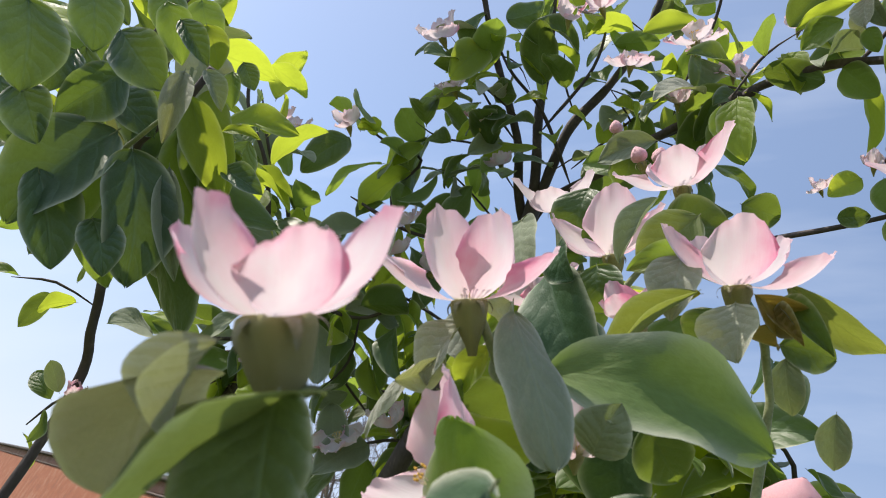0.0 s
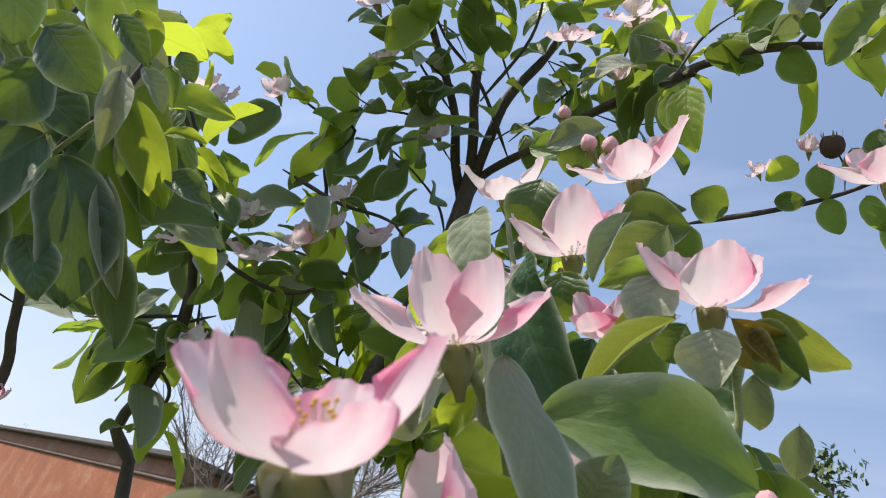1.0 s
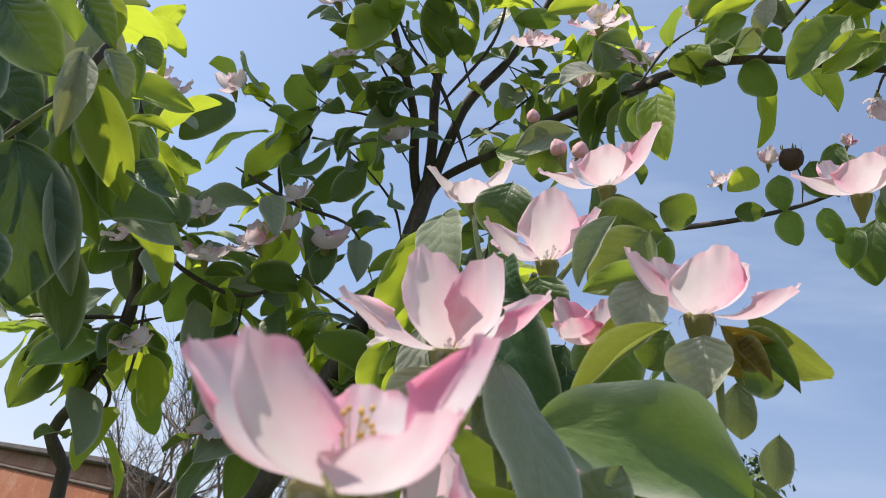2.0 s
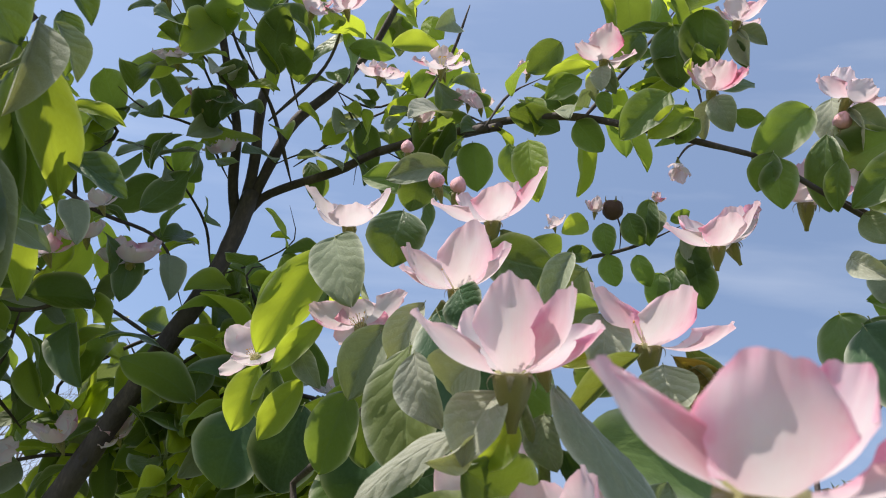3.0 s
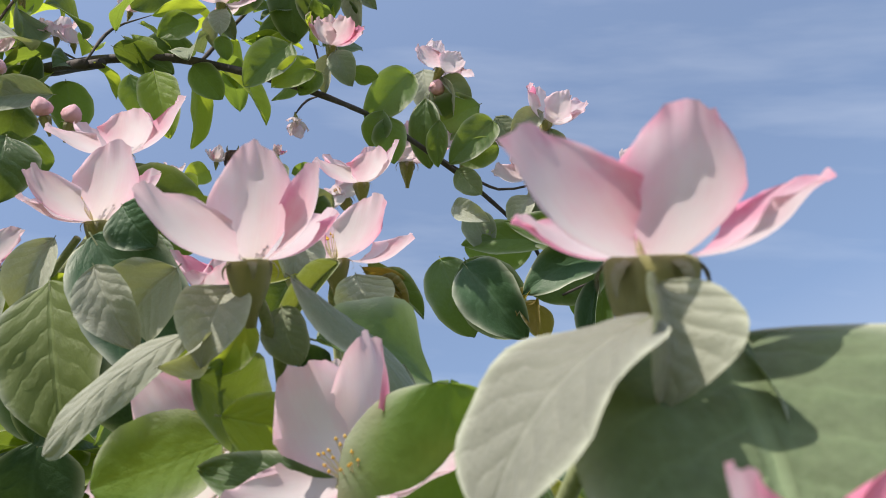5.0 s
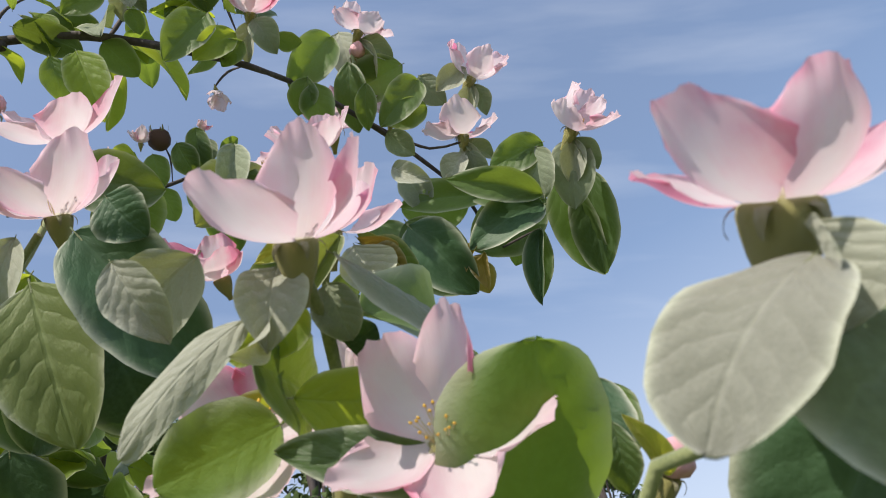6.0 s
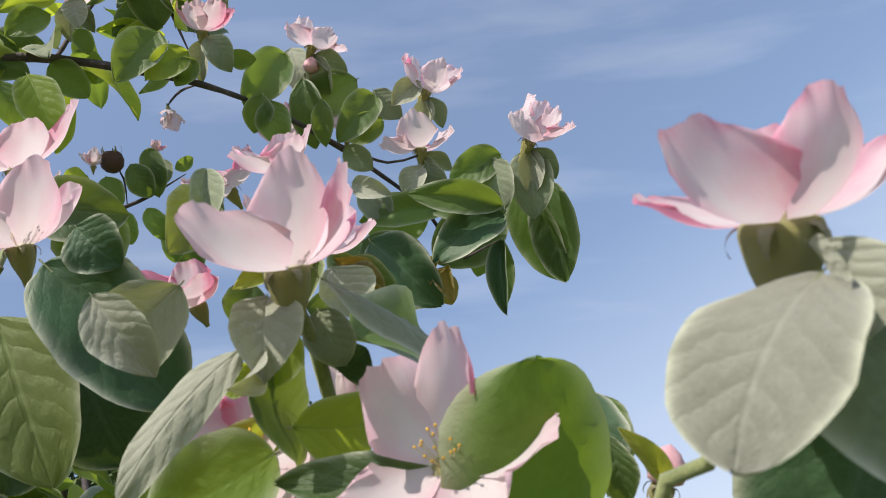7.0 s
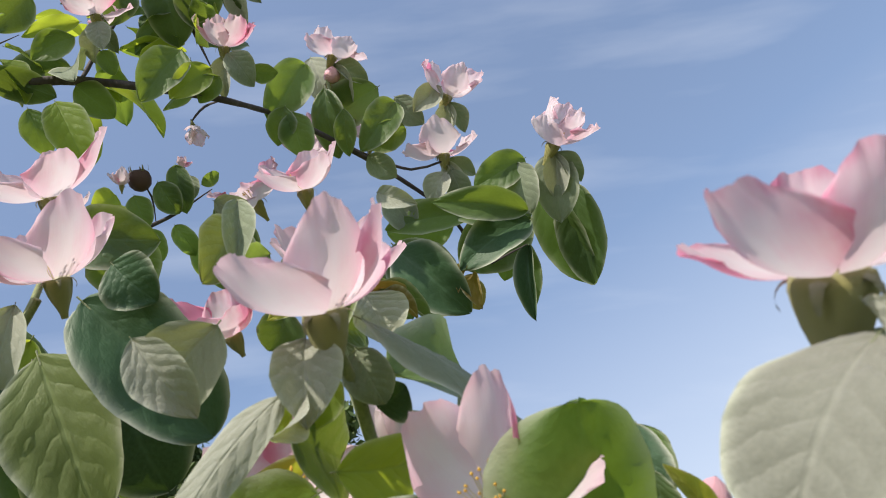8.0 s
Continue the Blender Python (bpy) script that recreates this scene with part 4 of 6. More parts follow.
leaf(near_tree, (0.1067, 0.4172, 1.8278), (0.1327, 0.4016, 1.8145), (-0.53, -0.19, -0.83), 0.0183, "dusty", 0.4, 0)
leaf(near_tree, (0.0936, 0.4109, 1.7962), (0.1254, 0.3708, 1.7818), (-0.74, -0.38, -0.55), 0.0369, "mature", 0.15, 1)
leaf(near_tree, (0.1218, 0.3946, 1.7983), (0.1394, 0.4087, 1.7677), (-0.54, -0.6, -0.59), 0.0418, "green", 0.15, 1)
leaf(near_tree, (0.0517, 0.3477, 1.7066), (0.0674, 0.3529, 1.6857), (-0.52, -0.65, -0.55), 0.0318, "mature", 0.15, 1)
leaf(near_tree, (0.0687, 0.4894, 1.9048), (0.0783, 0.5084, 1.8781), (-0.37, -0.69, -0.62), 0.0308, "mature", 0.2, 0)
leaf(near_tree, (0.0808, 0.4708, 1.9086), (0.0477, 0.5075, 1.8938), (-0.58, -0.7, -0.42), 0.0255, "dusty", 0.3, 0)
leaf(near_tree, (0.0843, 0.4942, 1.9012), (0.0391, 0.5382, 1.9094), (-0.68, -0.63, -0.36), 0.0286, "green", 0.3, 0)
bud(near_tree, (0.0773, 0.4686, 1.8804), (-0.69, -0.31, 0.66), 0.013)
bud(near_tree, (0.0891, 0.4584, 1.8772), (-0.32, -0.62, 0.71), 0.013)
bud(near_tree, (0.0546, 0.4921, 1.917), (-0.52, -0.42, 0.74), 0.011)
custom_flower(near_tree, (0.0751, 0.3131, 1.6679), (-0.57, -0.11, 0.82), [(0.0593, 0.3243, 1.6922), (0.0723, 0.3167, 1.6921), (0.0731, 0.3015, 1.6748), (0.0576, 0.3149, 1.6735), (0.0585, 0.3019, 1.6717)], [0.0190, 0.0190, 0.0190, 0.0190, 0.0190], 0.95)
cup_flower(near_tree, (0.0153, 0.2206, 1.5432), 0.029, [(45, 32, 1.05, 0.92), (117, 24, 1.2, 0.60), (189, 66, 1.0, 0.75), (261, 80, 0.95, 0.85), (333, 70, 1.0, 0.75)], 0.5, 0.24, Vector((-0.80, -0.32, 0.50)).normalized())
cup_flower(near_tree, (0.0379, 0.2865, 1.5758), 0.033, [(40, 40, 1.0, 0.85), (112, 44, 1.0, 0.80), (184, 66, 1.0, 0.85), (256, 78, 1.0, 0.9), (328, 66, 1.0, 0.85)], 0.5, 0.24, Vector((-0.85, -0.22, 0.48)).normalized())
custom_flower(near_tree, (-0.0542, 0.1272, 1.4864), (-0.47, -0.38, 0.8), [(-0.0666, 0.1271, 1.4969), (-0.0531, 0.1134, 1.4981), (-0.0635, 0.1205, 1.4883), (-0.05, 0.1281, 1.4943), (-0.0514, 0.1134, 1.4909)], [0.0056, 0.0080, 0.0080, 0.0059, 0.0080], 0.75)
custom_flower(near_tree, (0.0541, 0.254, 1.5796), (-0.39, -0.71, 0.58), [(0.0418, 0.2488, 1.5918), (0.0549, 0.2442, 1.5993), (0.0504, 0.2544, 1.602), (0.0427, 0.2435, 1.5798), (0.0605, 0.2497, 1.5875)], [0.0113, 0.0113, 0.0113, 0.0113, 0.0113], 0.2)
leaf(near_tree, (0.0551, 0.2341, 1.5746), (0.0557, 0.2211, 1.5894), (-0.24, -0.74, -0.63), 0.0192, "dusty", 0.3, 0)
leaf(near_tree, (0.005, 0.257, 1.5803), (0.0434, 0.2654, 1.5805), (0.2, -0.9, -0.4), 0.0294, "mature", 0.2, 1)
leaf(near_tree, (0.0052, 0.2498, 1.5651), (0.0408, 0.2381, 1.5707), (-0.16, -0.78, -0.6), 0.0215, "glow", 0.2, 1)
leaf(near_tree, (0.0758, 0.2591, 1.6001), (0.0951, 0.2664, 1.5886), (-0.1, -0.76, -0.64), 0.0226, "mature", 0.2, 0)
leaf(near_tree, (-0.0117, 0.2571, 1.5764), (0.0009, 0.2508, 1.5904), (0.35, -0.69, -0.63), 0.0114, "felt", 0.4, 0)
bud(near_tree, (0.1633, 0.3202, 1.6018), (-0.11, -0.46, 0.88), 0.03)
leaf(near_tree, (0.1664, 0.3015, 1.6594), (0.1753, 0.3125, 1.6391), (-0.38, -0.73, -0.57), 0.0148, "dusty", 0.3, 0)
leaf(near_tree, (0.0731, 0.7187, 1.7515), (0.0819, 0.7458, 1.6848), (-0.47, -0.8, -0.39), 0.0694, "deep", 0.2, 1)
leaf(near_tree, (0.0983, 0.6555, 1.7472), (0.1163, 0.7045, 1.6855), (-0.47, -0.62, -0.63), 0.0637, "deep", 0.2, 1)
leaf(near_tree, (0.1377, 0.5916, 1.7288), (0.1547, 0.6121, 1.6596), (-0.61, -0.71, -0.36), 0.0649, "deep", 0.2, 1)
leaf(near_tree, (0.1326, 0.5025, 1.6776), (0.1561, 0.5262, 1.6324), (-0.57, -0.57, -0.59), 0.0569, "deep", 0.2, 1)
leaf(near_tree, (0.0935, 0.3893, 1.6827), (0.1247, 0.3984, 1.6424), (-0.6, -0.54, -0.59), 0.0478, "deep", 0.2, 1)
leaf(near_tree, (0.1097, 0.3735, 1.7136), (0.1267, 0.3956, 1.6765), (-0.67, -0.46, -0.58), 0.0467, "green", 0.2, 1)
leaf(near_tree, (0.1013, 0.423, 1.7124), (0.1116, 0.4489, 1.679), (-0.63, -0.51, -0.59), 0.0419, "deep", 0.2, 1)
leaf(near_tree, (0.0341, 0.3763, 1.6841), (0.0511, 0.3753, 1.6141), (-0.84, -0.51, -0.2), 0.0440, "olive", 0.2, 1)
leaf(near_tree, (0.0123, 0.2844, 1.6323), (0.0297, 0.3208, 1.6318), (-0.68, 0.32, -0.66), 0.0287, "felt", 0.2, 1)
leaf(near_tree, (0.027, 0.3276, 1.6956), (0.0389, 0.3201, 1.6771), (-0.86, -0.25, -0.45), 0.0244, "deep", 0.2, 1)
leaf(near_tree, (0.0538, 0.3786, 1.6492), (0.0614, 0.4097, 1.6267), (-0.74, -0.26, -0.62), 0.0319, "deep", 0.2, 1)
leaf(near_tree, (0.0144, 0.2401, 1.6008), (0.0235, 0.2411, 1.5846), (-0.86, -0.15, -0.49), 0.0152, "dusty", 0.2, 1)
leaf(near_tree, (0.0323, 0.2468, 1.5881), (0.0328, 0.2359, 1.5903), (-0.78, -0.16, -0.6), 0.0159, "deep", 0.2, 1)

leaf(near_tree, (0.0248, 0.2709, 1.5724), (0.0072, 0.3036, 1.5640), (-0.96, -0.22, -0.17), 0.0300, "rimmed", 0.15, 3)
cup_flower(near_tree, (0.2058, 0.3086, 1.8216), 0.036, [(300, 62, 1.0, 0.8), (228, 50, 0.9, 0.85), (156, 30, 1.0, 0.8), (84, 34, 1.0, 0.8), (12, 48, 1.0, 0.8)], 0.5, 0.26)

leaf(near_tree, (0.0776, 0.2555, 1.6609), (0.0568, 0.2766, 1.6212), (-0.63, -0.76, 0.12), 0.0103, "olive", 0.6, 0)
leaf(near_tree, (0.1119, 0.2617, 1.6764), (0.1306, 0.2454, 1.6529), (-0.68, -0.73, 0.12), 0.0104, "mature", 0.6, 0)
leaf(near_tree, (0.1107, 0.2611, 1.6680), (0.1201, 0.2478, 1.6529), (-0.67, -0.73, 0.13), 0.0087, "brown", 0.9, 0)

# stems of the shoots
branch(near_tree, "trunk", [(0.16, 0.42, 0.0), (0.14, 0.4, 0.5), (0.1, 0.34, 0.95), (0.075, 0.3, 1.3)], 0.035, 0.014)
branch(near_tree, "stem", [(0.075, 0.3, 1.3), (0.075, 0.28, 1.43), (0.0331, 0.2528, 1.5791), (0.0185, 0.2456, 1.5939), (0.0061, 0.2424, 1.6061)], 0.0028, 0.0018)
branch(near_tree, "stem", [(0.075, 0.3, 1.3), (0.135, 0.3, 1.44), (0.1342, 0.296, 1.6499), (0.111, 0.2815, 1.6698), (0.1023, 0.2713, 1.6776)], 0.0028, 0.0018)
branch(near_tree, "branch", [(0.075, 0.3, 1.3), (0.085, 0.36, 1.44), (0.0947, 0.5977, 1.6494), (0.0851, 0.5624, 1.6735), (0.0796, 0.4623, 1.7166)], 0.0032, 0.0024)
branch(near_tree, "stem", [(0.0796, 0.4623, 1.7166), (0.0667, 0.4036, 1.7395)], 0.0024, 0.0018)
branch(near_tree, "stem", [(0.0748, 0.4544, 1.7117), (0.097, 0.4306, 1.7771), (0.1035, 0.4228, 1.8261)], 0.0028, 0.0018)
branch(near_tree, "stem", [(0.0748, 0.4544, 1.7117), (0.0567, 0.4893, 1.7672), (0.0388, 0.5162, 1.8279)], 0.0028, 0.0018)
branch(near_tree, "stem", [(0.075, 0.3, 1.3), (0.045, 0.27, 1.42), (0.0231, 0.2498, 1.5404), (0.0141, 0.2314, 1.5513)], 0.0028, 0.0018)
branch(near_tree, "stem", [(0.075, 0.3, 1.3), (0.005, 0.22, 1.4), (0.0029, 0.1829, 1.5053), (-0.0098, 0.1648, 1.5125), (-0.0300, 0.1345, 1.5350)], 0.0019, 0.0016)

# leafy branch hanging beside the camera
leaf(left_tree, (-0.2459, 0.3125, 1.7222), (-0.2301, 0.3278, 1.6923), (0.67, -0.72, -0.18), 0.0415, "quilted", 0.2, 1)
leaf(left_tree, (-0.2077, 0.2977, 1.6916), (-0.1766, 0.3088, 1.6765), (0.22, -0.91, -0.35), 0.0272, "quilted", 0.3, 0)
leaf(left_tree, (-0.2152, 0.3382, 1.6941), (-0.2300, 0.3385, 1.6542), (0.65, -0.67, -0.36), 0.0298, "quilted", 0.5, 0)
leaf(left_tree, (-0.2049, 0.3428, 1.6642), (-0.2228, 0.3475, 1.5965), (0.15, -0.99, 0.02), 0.0456, "quilted", 0.3, 1)
leaf(left_tree, (-0.1891, 0.3454, 1.6590), (-0.1586, 0.3665, 1.5976), (0.49, -0.87, 0.09), 0.0405, "quilted", 0.3, 1)
leaf(left_tree, (-0.2204, 0.3409, 1.6262), (-0.1908, 0.3546, 1.5866), (0.44, -0.87, 0.22), 0.0298, "quilted", 0.3, 1)
leaf(left_tree, (-0.1774, 0.3153, 1.6960), (-0.1698, 0.3263, 1.6591), (0.39, -0.89, -0.21), 0.0139, "felt", 0.9, 0)
leaf(left_tree, (-0.1890, 0.3453, 1.7168), (-0.1828, 0.3518, 1.6884), (-0.14, -0.91, -0.40), 0.0083, "felt", 0.9, 0)
leaf(left_tree, (-0.1791, 0.3346, 1.6955), (-0.1411, 0.3549, 1.6563), (0.27, -0.89, -0.36), 0.0224, "glow", 0.3, 0)
leaf(left_tree, (-0.1860, 0.3606, 1.6939), (-0.1499, 0.3837, 1.6421), (0.06, -0.83, -0.55), 0.0205, "green", 0.5, 0)
leaf(left_tree, (-0.1756, 0.3286, 1.7101), (-0.1576, 0.3330, 1.6933), (0.51, -0.85, -0.11), 0.0115, "dusty", 0.5, 0)
leaf(left_tree, (-0.1721, 0.3675, 1.6416), (-0.1582, 0.3714, 1.6100), (0.59, -0.79, -0.20), 0.0134, "glow", 0.3, 0)
leaf(left_tree, (-0.1736, 0.3537, 1.6615), (-0.1429, 0.3704, 1.6111), (0.16, -0.98, -0.14), 0.0151, "dusty", 0.5, 0)
leaf(left_tree, (-0.2460, 0.2894, 1.6820), (-0.2300, 0.3069, 1.6442), (0.56, -0.83, -0.09), 0.0350, "quilted", 0.3, 1)
leaf(left_tree, (-0.2374, 0.3107, 1.6499), (-0.2159, 0.3199, 1.6283), (0.34, -0.87, -0.35), 0.0262, "quilted", 0.3, 1)
leaf(left_tree, (-0.1861, 0.3478, 1.6176), (-0.1661, 0.3510, 1.5941), (0.64, -0.75, -0.17), 0.0232, "quilted", 0.3, 0)
leaf(left_tree, (-0.2118, 0.3197, 1.7339), (-0.1908, 0.3330, 1.7093), (0.54, -0.75, -0.39), 0.0190, "green", 0.4, 0)
leaf(left_tree, (-0.1843, 0.2949, 1.7093), (-0.1618, 0.3014, 1.6947), (0.18, -0.98, -0.10), 0.0131, "quilted", 0.5, 0)
leaf(left_tree, (-0.2392, 0.3288, 1.6900), (-0.2396, 0.3309, 1.6614), (0.37, -0.75, -0.54), 0.0220, "quilted", 0.4, 0)
leaf(left_tree, (-0.1479, 0.3489, 1.6715), (-0.1208, 0.3469, 1.6660), (-0.04, -1.00, 0.02), 0.0148, "quilted", 0.3, 0)
leaf(left_tree, (-0.1584, 0.3453, 1.6897), (-0.1360, 0.3390, 1.6914), (0.34, -0.94, 0.11), 0.0079, "glow", 0.2, 0)
branch(left_tree, "stem", [(-0.2029, 0.3607, 1.6602), (-0.1898, 0.3469, 1.6762), (-0.1779, 0.3335, 1.6877), (-0.1795, 0.3236, 1.7037)], 0.0014, 0.0010)
leaf(left_tree, (-0.1762, 0.3532, 1.7314), (-0.1657, 0.3584, 1.7106), (0.02, -0.97, -0.23), 0.0113, "green", 0.4, 0)
leaf(left_tree, (-0.1851, 0.36, 1.719), (-0.1501, 0.382, 1.6696), (0.08, -0.93, -0.36), 0.0258, "glow", 0.2, 1)
leaf(left_tree, (-0.182, 0.3561, 1.7039), (-0.1479, 0.3686, 1.6512), (-0.2, -0.92, -0.35), 0.0219, "green", 0.3, 0)
leaf(left_tree, (-0.2354, 0.4007, 1.7341), (-0.2807, 0.4038, 1.7567), (-0.16, -0.97, -0.2), 0.0329, "glow", 0.2, 1)
leaf(left_tree, (-0.1957, 0.3936, 1.7202), (-0.1909, 0.4124, 1.6816), (0.35, -0.86, -0.37), 0.0286, "quilted", 0.2, 1)
leaf(left_tree, (-0.2025, 0.4156, 1.6541), (-0.1836, 0.4167, 1.6268), (0.15, -0.99, 0.06), 0.0276, "quilted", 0.2, 1)
leaf(left_tree, (-0.2323, 0.3748, 1.7861), (-0.2104, 0.3851, 1.7622), (0.16, -0.95, -0.27), 0.0260, "green", 0.2, 0)
leaf(left_tree, (-0.2525, 0.3502, 1.7055), (-0.2271, 0.3723, 1.6659), (0.12, -0.9, -0.42), 0.0250, "quilted", 0.25, 0)
leaf(left_tree, (-0.228, 0.3498, 1.6876), (-0.1923, 0.3575, 1.6774), (0.25, -0.95, 0.17), 0.0283, "quilted", 0.25, 0)
leaf(left_tree, (-0.2095, 0.3647, 1.6612), (-0.2237, 0.3819, 1.604), (0.78, -0.52, -0.35), 0.0300, "green", 0.25, 0)
leaf(left_tree, (-0.2172, 0.3942, 1.6467), (-0.1921, 0.4177, 1.6042), (0.12, -0.9, -0.42), 0.0273, "green", 0.25, 0)
leaf(left_tree, (-0.2988, 0.3727, 1.6777), (-0.2672, 0.3889, 1.6505), (0.12, -0.91, -0.4), 0.0308, "quilted", 0.25, 0)
leaf(left_tree, (-0.276, 0.3757, 1.6748), (-0.2464, 0.3825, 1.6655), (0.14, -0.96, -0.24), 0.0289, "glow", 0.25, 0)
leaf(left_tree, (-0.1822, 0.3593, 1.6972), (-0.1647, 0.3747, 1.6695), (-0.13, -0.83, -0.54), 0.0217, "dusty", 0.25, 0)
leaf(left_tree, (-0.2148, 0.3674, 1.7647), (-0.1973, 0.3785, 1.7454), (0.24, -0.92, -0.32), 0.0206, "glow", 0.25, 0)
leaf(left_tree, (-0.1846, 0.3749, 1.7541), (-0.1714, 0.3815, 1.743), (0.16, -0.92, -0.35), 0.0206, "quilted", 0.25, 0)
leaf(left_tree, (-0.169, 0.4128, 1.7263), (-0.1704, 0.4273, 1.6978), (0.34, -0.83, -0.44), 0.0287, "quilted", 0.25, 0)
leaf(left_tree, (-0.2396, 0.3521, 1.7694), (-0.2303, 0.3658, 1.7438), (0.41, -0.86, -0.31), 0.0269, "quilted", 0.25, 0)
leaf(left_tree, (-0.3075, 0.3848, 1.7186), (-0.2793, 0.3961, 1.7005), (0.25, -0.95, -0.2), 0.0309, "glow", 0.25, 0)
branch(left_tree, "branch", [(-0.189, 0.3581, 1.7302), (-0.2011, 0.3795, 1.7044), (-0.2193, 0.3997, 1.6886), (-0.2403, 0.4572, 1.6656)], 0.0022, 0.0032)
branch(left_tree, "trunk", [(-0.3053, 0.6697, 0.0702), (-0.2953, 0.6697, 1.0202), (-0.2753, 0.6697, 1.5202), (-0.2743, 0.6161, 1.6244), (-0.2957, 0.5799, 1.692), (-0.2403, 0.4572, 1.6656)], 0.011, 0.003)
leafy_twig(left_tree, [(-0.2799, 0.61, 1.6355), (-0.3149, 0.606, 1.6387), (-0.3506, 0.6091, 1.6281)], 4, 0.045, 0.002, 3, 0.6, 0.15)
leafy_twig(left_tree, [(-0.2963, 0.675, 1.5365), (-0.2828, 0.6627, 1.5587), (-0.2731, 0.657, 1.5686)], 4, 0.04, 0.002, 4, 0.6, 0.15)
flower(left_tree, (-0.269, 0.656, 1.5701), (-0.19, -0.63, 0.75), 0.03, 25, 9, 0.7)
leafy_twig(left_tree, [(-0.2957, 0.5799, 1.692), (-0.3076, 0.5832, 1.7495), (-0.3452, 0.5778, 1.8647), (-0.3522, 0.5526, 1.9127), (-0.3148, 0.5774, 1.9132)], 26, 0.06, 0.003, 5, 1, 0.15)
leafy_twig(left_tree, [(-0.2957, 0.5799, 1.692), (-0.3667, 0.5396, 1.7171), (-0.4177, 0.5047, 1.7784)], 14, 0.06, 0.003, 6, 1, 0.15)

# rear tree: trunk and limbs
branch(rear_tree, "trunk", [(0.0256, 0.8635, 2.0717), (0.0298, 0.8721, 2.0196), (0.0307, 0.8932, 1.9504), (0.0201, 0.9284, 1.8651), (0.004, 0.9998, 1.7277)], 0.0105, 0.0135)
branch(rear_tree, "trunk", [(0.0051, 0.9952, 1.7366), (-0.0063, 1.0456, 1.6395), (-0.0187, 1.1007, 1.5336), (-0.0374, 1.1833, 0.8435), (-0.0425, 1.2062, -0.03)], 0.0135, 0.045)
branch(rear_tree, "limb", [(0.0333, 0.8933, 2.0235), (0.0257, 0.8856, 2.0384), (-0.002, 0.8672, 2.0783), (-0.0277, 0.8408, 2.1292), (-0.0753, 0.8083, 2.1803), (-0.1113, 0.7823, 2.2167), (-0.1649, 0.7322, 2.2784)], 0.0075, 0.0035)
branch(rear_tree, "limb", [(0.0328, 0.8866, 2.0337), (0.0252, 0.8701, 2.0618), (0.0076, 0.8439, 2.109), (-0.0167, 0.8226, 2.1702), (-0.035, 0.7929, 2.2415), (-0.0605, 0.7586, 2.3043), (-0.0866, 0.7361, 2.3681)], 0.0075, 0.004)
branch(rear_tree, "limb", [(0.0321, 0.8833, 2.039), (0.0302, 0.864, 2.0689), (0.0278, 0.8407, 2.1049), (0.029, 0.8114, 2.1669), (0.0534, 0.7769, 2.2267), (0.0698, 0.7386, 2.2956), (0.0687, 0.7011, 2.3524), (0.0656, 0.6715, 2.4169)], 0.008, 0.0035)
branch(rear_tree, "limb", [(0.0327, 0.8821, 2.0406), (0.0391, 0.8613, 2.0689), (0.0631, 0.8281, 2.0898), (0.0947, 0.7826, 2.107), (0.1238, 0.7235, 2.1274), (0.1691, 0.6545, 2.1367), (0.1659, 0.5388, 2.0696)], 0.006, 0.0045)

# arching branch
branch(rear_tree, "limb", [(0.1652, 0.6122, 2.1148), (0.1807, 0.5532, 2.1001), (0.205, 0.5001, 2.0879), (0.2329, 0.4614, 2.0761), (0.2538, 0.4186, 2.0475), (0.2926, 0.385, 2.0369), (0.3854, 0.3745, 2.0747), (0.4049, 0.3423, 2.0323), (0.4714, 0.3247, 2.0324), (0.4852, 0.292, 1.9963), (0.4889, 0.258, 1.986)], 0.0048, 0.0013)
branch(rear_tree, "limb", [(0.3854, 0.3745, 2.0747), (0.4049, 0.3423, 2.0323), (0.4946, 0.3121, 2.0062), (0.5273, 0.2814, 1.9377), (0.5656, 0.289, 1.889)], 0.0032, 0.0018)
branch(rear_tree, "limb", [(0.1193, 0.7278, 2.1228), (0.1383, 0.6929, 2.1297), (0.167, 0.6526, 2.1405), (0.1581, 0.5528, 2.0707)], 0.005, 0.0048)
flower(rear_tree, (0.2077, 0.4352, 2.1252), (-0.46, -0.5, 0.74), 0.065, 52, 1, 0.4)
flower(rear_tree, (0.2765, 0.3592, 2.0762), (-0.51, -0.54, 0.67), 0.068, 48, 2, 0.6)
flower(rear_tree, (0.4186, 0.3022, 2.1377), (-0.15, -0.75, 0.65), 0.073, 58, 3, 0.35)
flower(rear_tree, (0.2877, 0.3348, 2.1703), (-0.32, -0.62, 0.71), 0.058, 50, 4, 0.5)
flower(rear_tree, (0.4984, 0.2183, 2.0668), (-0.31, -0.86, 0.41), 0.091, 45, 5, 0.6)
flower(rear_tree, (0.4889, 0.2522, 1.9932), (-0.45, -0.5, 0.74), 0.089, 58, 6, 0.4)
flower(rear_tree, (0.4485, 0.1482, 1.9032), (-0.26, -0.83, 0.49), 0.089, 45, 7, 0.65)
flower(rear_tree, (0.4698, 0.3127, 2.0494), (-0.49, -0.75, 0.45), 0.079, 60, 8, 0.4)
flower(rear_tree, (0.4726, 0.387, 2.0839), (-0.56, -0.42, 0.71), 0.12, 55, 9, 0.55)
flower(rear_tree, (0.431, 0.4542, 2.0351), (-0.67, 0.01, 0.74), 0.1, 60, 10, 0.6)
bud(rear_tree, (0.4272, 0.3188, 2.1137), (-0.52, -0.66, 0.53), 0.018)
